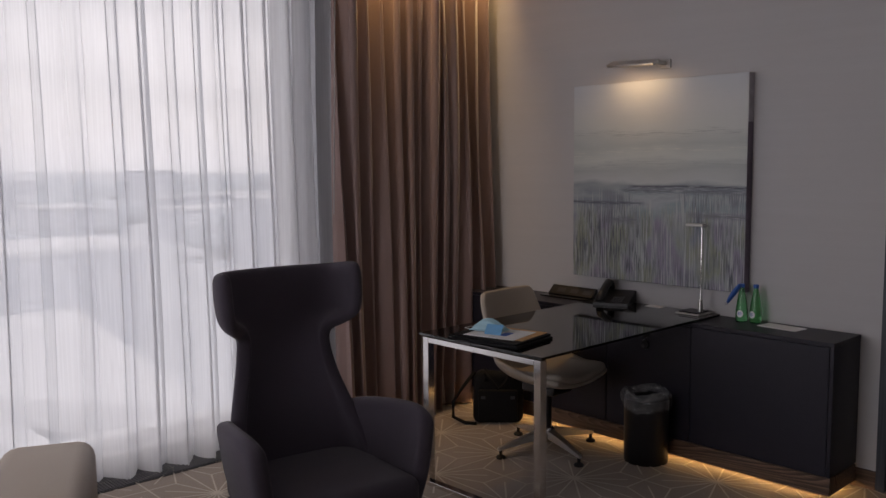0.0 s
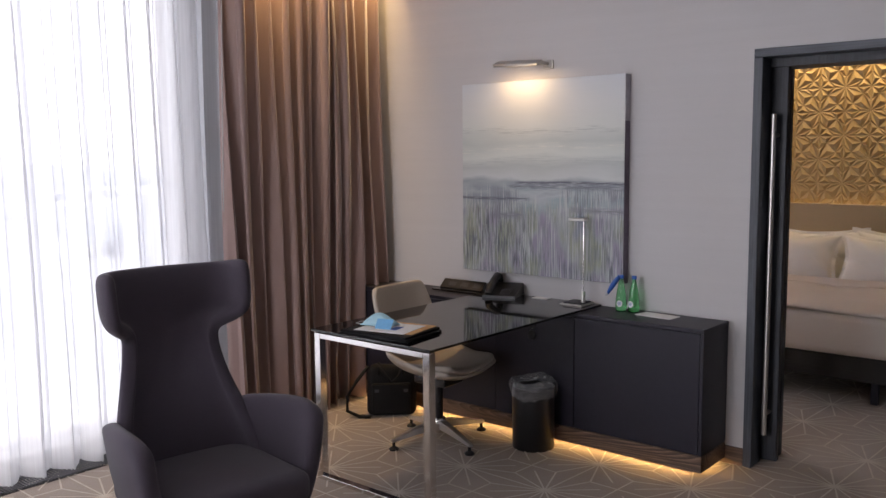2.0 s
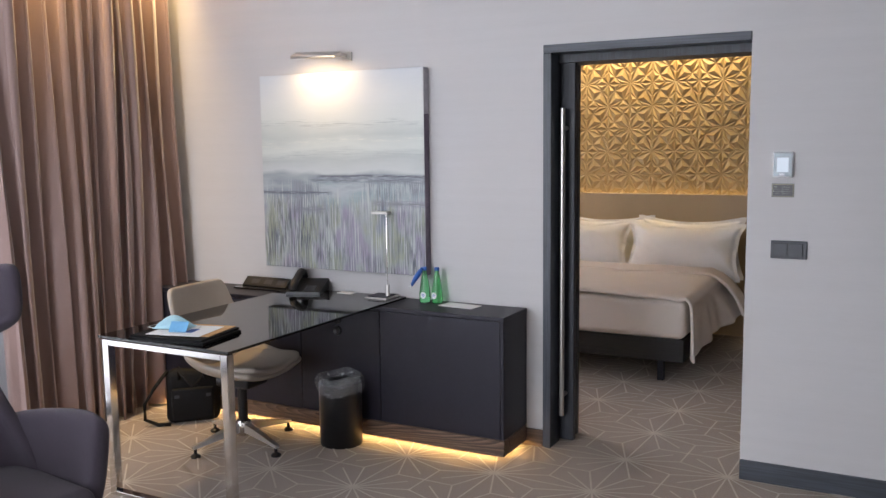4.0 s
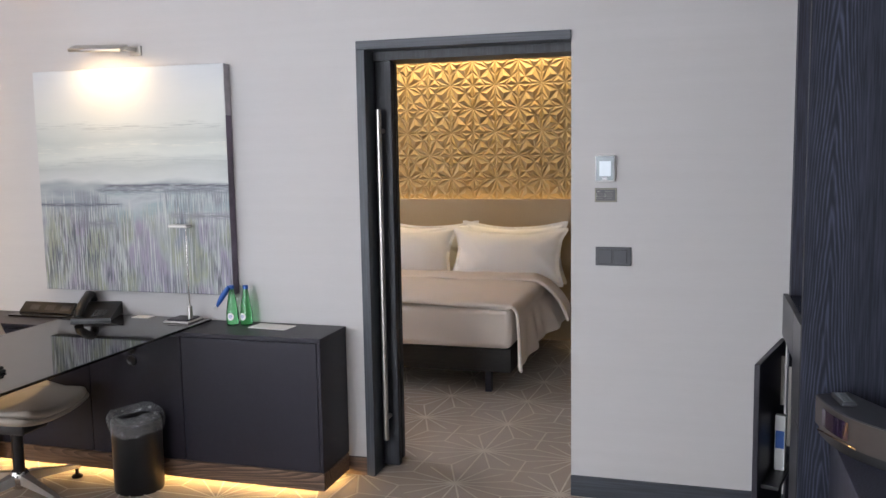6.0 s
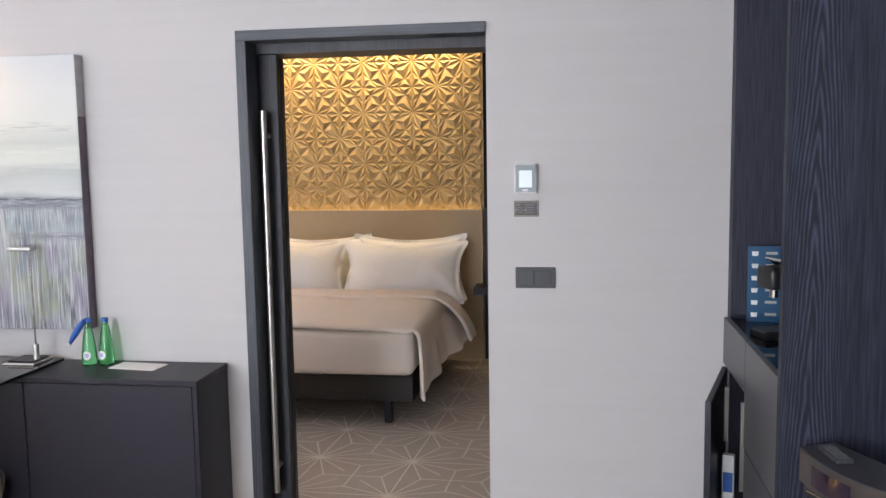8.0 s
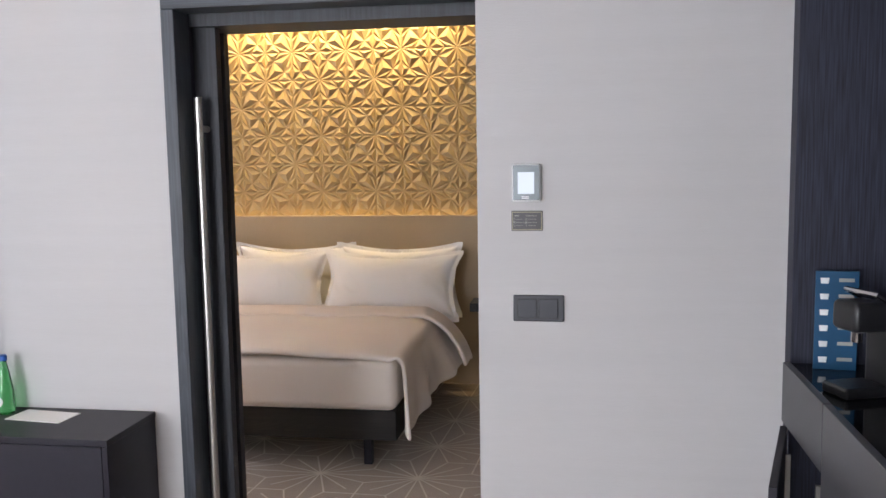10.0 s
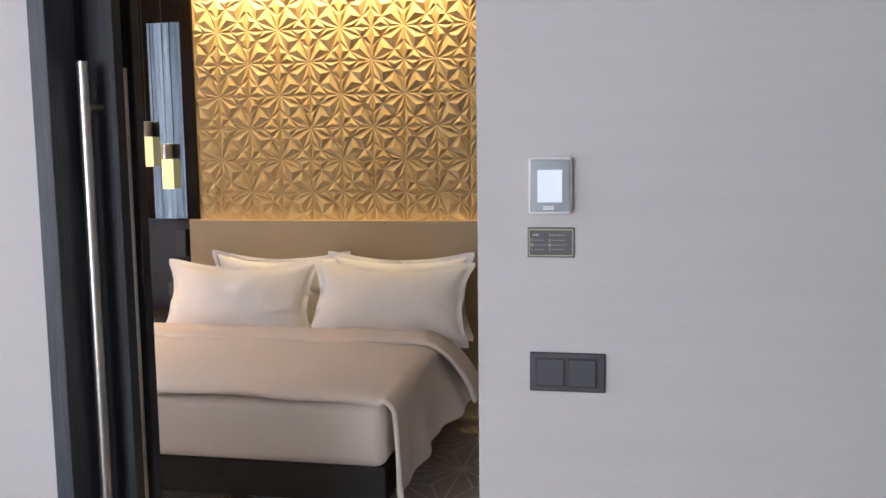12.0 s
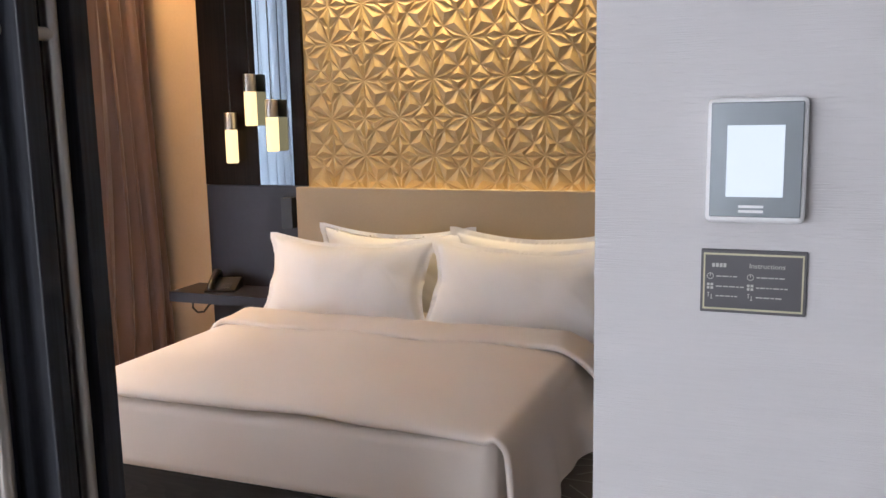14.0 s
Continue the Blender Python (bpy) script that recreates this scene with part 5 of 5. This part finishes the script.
def duvet():
    """Quilt over the mattress: even on top, a long drop on both sides, a short rolled edge at the foot, a turned-down top."""
    t = thing("duvet", "white duvet turned down below the pillows, hanging over the bedside", "duvet")
    R = 0.075
    x0, x1, y0, y1, top = 5.95, 7.06, 1.40, 3.005, 0.612

    def f(u, v):
        # u along the bed from the foot, v across from the doorway side to the window side
        s = v * 2.62 - 0.45                  # run across, 0 at the near edge of the top
        width = y1 - y0
        x = x0 + (x1 - x0) * u
        bulge = 0.012 * noise.noise((x * 3, s * 3, 0.3)) + 0.022 * math.sin(3.14 * min(max(s / width, 0), 1)) ** 0.5
        droop = 0.0
        if s < 0 or s > width:
            d = -s if s < 0 else s - width
            side, edge = (-1, y0) if s < 0 else (1, y1)
            hang = (0.445 - 0.19 * u) if s < 0 else 0.30
            a = min(d / R, 1.57)
            rest = max(0.0, d - 1.57 * R) / (0.45 - 1.57 * R)
            wave = (0.018 * math.sin(x * 13 + 1) + 0.010 * math.sin(x * 29)) * rest
            y = edge + side * (R * math.sin(a) + (0.015 + 0.17 * u * u) * rest ** 0.8 + wave)
            z = top - R * (1 - math.cos(a)) - (hang - R) * min(rest, 1) + 0.012 * math.sin(x * 7 + 1) * rest
        else:
            y = y0 + s
            z = top + bulge
        if u < 0.10 and s >= 0:
            q = 1 - u / 0.10
            z -= 0.028 * (1 - math.sqrt(max(0.0, 1 - q * q)))
            x -= 0.010 * math.sin(q * 3.1)
        if s < 0 and u < 0.14:
            q = 1 - u / 0.14
            x += 0.05 * q * min(-s / 0.45, 1)
        return Vector((x, y, z))

    ob = part("cover", grid(60, 110, f), M["duvet"], t, smooth=180)
    solid(ob, 0.022, 1)
    soften(ob, 1)

    def g(u, v):
        # the turned-down band at the head end
        s = v * 2.38 - 0.34
        width = y1 - y0
        x = 6.86 + 0.30 * u + 0.012 * math.sin(s * 9)
        if s < 0:
            k = min(-s / 0.34, 1)
            y, z = y0 - 0.15 * math.sin(k * 1.57) - 0.12 * k, top + 0.035 - 0.31 * k ** 1.6
        elif s > width:
            k = min((s - width) / 0.34, 1)
            y, z = y1 + 0.12 * math.sin(k * 1.57), top + 0.035 - 0.27 * k ** 1.6
        else:
            y = y0 + s
            z = top + 0.033 + 0.018 * math.sin(3.14 * u) + 0.01 * noise.noise((x * 9, s * 5, 2))
        if u > 0.8:
            z -= 0.03 * (u - 0.8) / 0.2
        return Vector((x, y, z))

    bd = part("turned_edge", grid(12, 90, g), M["duvet"], t, smooth=180)
    solid(bd, 0.026, 1)
    soften(bd, 1)
    return t


duvet()


def pillow(m, label, w=0.88, h=0.46, fat=0.088, seed=0, flange=0.03):
    t = thing("pillow", label, "pillow", group="pillows on the bed")

    def side(sign):
        def f(u, v):
            a, b = u * 2 - 1, v * 2 - 1
            x, y = a * (w / 2 + flange), b * (h / 2 + flange * 0.8)
            a, b = min(max(a * (1 + 2 * flange / w), -1), 1), min(max(b * (1 + 1.6 * flange / h), -1), 1)
            pinch = 1 + 0.10 * abs(a * b) ** 3 - 0.035 * (1 - abs(a * b))
            e = min(1 - abs(a), 1 - abs(b) * 0.98)
            r = max(0.0, (1 - abs(a) ** 2.6)) ** 0.5 * max(0.0, (1 - abs(b) ** 2.6)) ** 0.5
            d = fat * r + 0.016 * noise.noise((x * 6 + seed, y * 6, sign)) * r \
                - 0.006 * max(0.0, 1 - abs(noise.noise((x * 7 + 5 * y, y * 4 + seed, 3.1))) * 6) * r * abs(a) \
                - 0.004 * max(0.0, 1 - abs(noise.noise((x * 5 - 6 * y, y * 6 + seed, 8.4))) * 6) * r * abs(b)
            crease = 0.012 * math.sin(a * 22 + b * 9) * max(0, abs(a) - 0.72) * 2 * (1 - abs(b)) + (1 - r) * 0.010 * math.sin(x * 17 + y * 23 + seed)
            x2, y2 = x * pinch, y * pinch - 0.02 * (1 - a * a) * (b > 0) * b
            return Vector((x2, y2, sign * (d + 0.003) + crease))
        return f

    bm = grid(84, 46, side(1))
    grid(84, 46, side(-1), bm)
    bmesh.ops.remove_doubles(bm, verts=bm.verts[:], dist=0.0061)
    part("cover", bm, M["linen"], t, smooth=180)
    t.matrix_world = m
    return t


def leaning(x, y, z, lean, yaw=0, roll=0):
    """Standing pillow whose face looks to the foot of the bed."""
    return pose(x, y, z, 0, 0, yaw) @ pose(0, 0, 0, 0, -lean, 0) @ pose(0, 0, 0, 90, roll, 0) @ pose(0, 0, 0, 0, -90, 0)


pillow(leaning(7.585, 2.45, 0.757, -10), "white pillow leaning on the headboard, behind another", w=0.75, h=0.42, seed=1)
pillow(leaning(7.585, 1.70, 0.757, -10), "white pillow leaning on the headboard, behind another", w=0.75, h=0.42, seed=2)
pillow(leaning(7.37, 2.61, 0.752, -26, 3), "plump white pillow propped in front", w=0.79, h=0.40, seed=3)
pillow(leaning(7.37, 1.71, 0.752, -26, -2), "plump white pillow propped in front", w=0.81, h=0.40, seed=4)

curtain("bedroom_curtain", 6.7, 8.0, 4.28, 0.015, 2.97, 0.055, 0.1, M["drape"], "taupe satin floor-length curtain in the bedroom", "curtain", 0.003, seed=21, loose=1.0, lean=0.03)
curtain("bedroom_sheer_curtain", 4.85, 7.4, 4.50, 0.015, 2.97, 0.035, 0.105, M["sheer"], "white sheer voile curtain of the bedroom window", "sheer curtain", seed=5)

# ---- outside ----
structure("ground", box(-900, 900, 6, 2500, -18.2, -18), M["ground"], "city ground far below, coloured pale for haze")
terrace = thing("roof_terrace", "pale flat roof with a parapet below the window", "roof")
part("deck", box(-9, 3.2, 8, 16, -2.4, -2.1), M["roof"], terrace)
part("parapet", box(-9, 3.2, 15.6, 16, -2.1, -1.3), M["roof"], terrace)
part("parapet", box(2.8, 3.2, 8, 15.6, -2.1, -1.3), M["roof"], terrace)
part("roof_unit", box(-4.0, 0.5, 10, 13, -2.1, -0.6, 0.05), M["roof"], terrace)
slab = thing("white_roof_edge", "white sunlit roof edge just outside the window", "roof")
part("slab", prism([(3.06, 10.7), (3.9, 9.25), (4.45, 8.9), (4.7, 9.5), (5.95, 16.3), (3.6, 16.3)], -1.35, -1.0), M["roof"], slab)
part("lower_wall", prism([(3.2, 10.8), (4.0, 9.5), (4.4, 9.2), (5.6, 16), (3.7, 16)], -18, -1.36), M["facade"], slab)
rnd = random.Random(11)
for k in range(46):
    x, y = rnd.uniform(-160, 260), rnd.uniform(70, 420)
    w, d, hh = rnd.uniform(10, 30), rnd.uniform(10, 24), rnd.uniform(5, 13) + y * 0.01
    b = thing("distant_building", "low city building coloured pale for haze, seen through the sheer curtain", "building", group="city buildings")
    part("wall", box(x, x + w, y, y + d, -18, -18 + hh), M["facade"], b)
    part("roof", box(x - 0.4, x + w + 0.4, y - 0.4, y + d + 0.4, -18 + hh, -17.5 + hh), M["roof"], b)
woods = bmesh.new()
for k in range(420):
    x, y, r = rnd.uniform(-300, 500), rnd.uniform(150, 700), rnd.uniform(3, 7)
    bmesh.ops.create_icosphere(woods, subdivisions=1, radius=r, matrix=Matrix.Translation((x, y, -18 + r * 0.8)) @ Matrix.Diagonal((1.3, 1.0, rnd.uniform(0.8, 1.3), 1)))
for v in woods.verts:
    v.co += Vector((noise.noise(v.co * 0.3), noise.noise(v.co * 0.3 + Vector((9, 0, 0))), noise.noise(v.co * 0.3 + Vector((0, 9, 0))))) * 1.8
tagged(part("tree_belt", woods, M["leaf"], None, "belt of trees on the horizon, coloured pale for haze"), category="woods", kind="stuff")
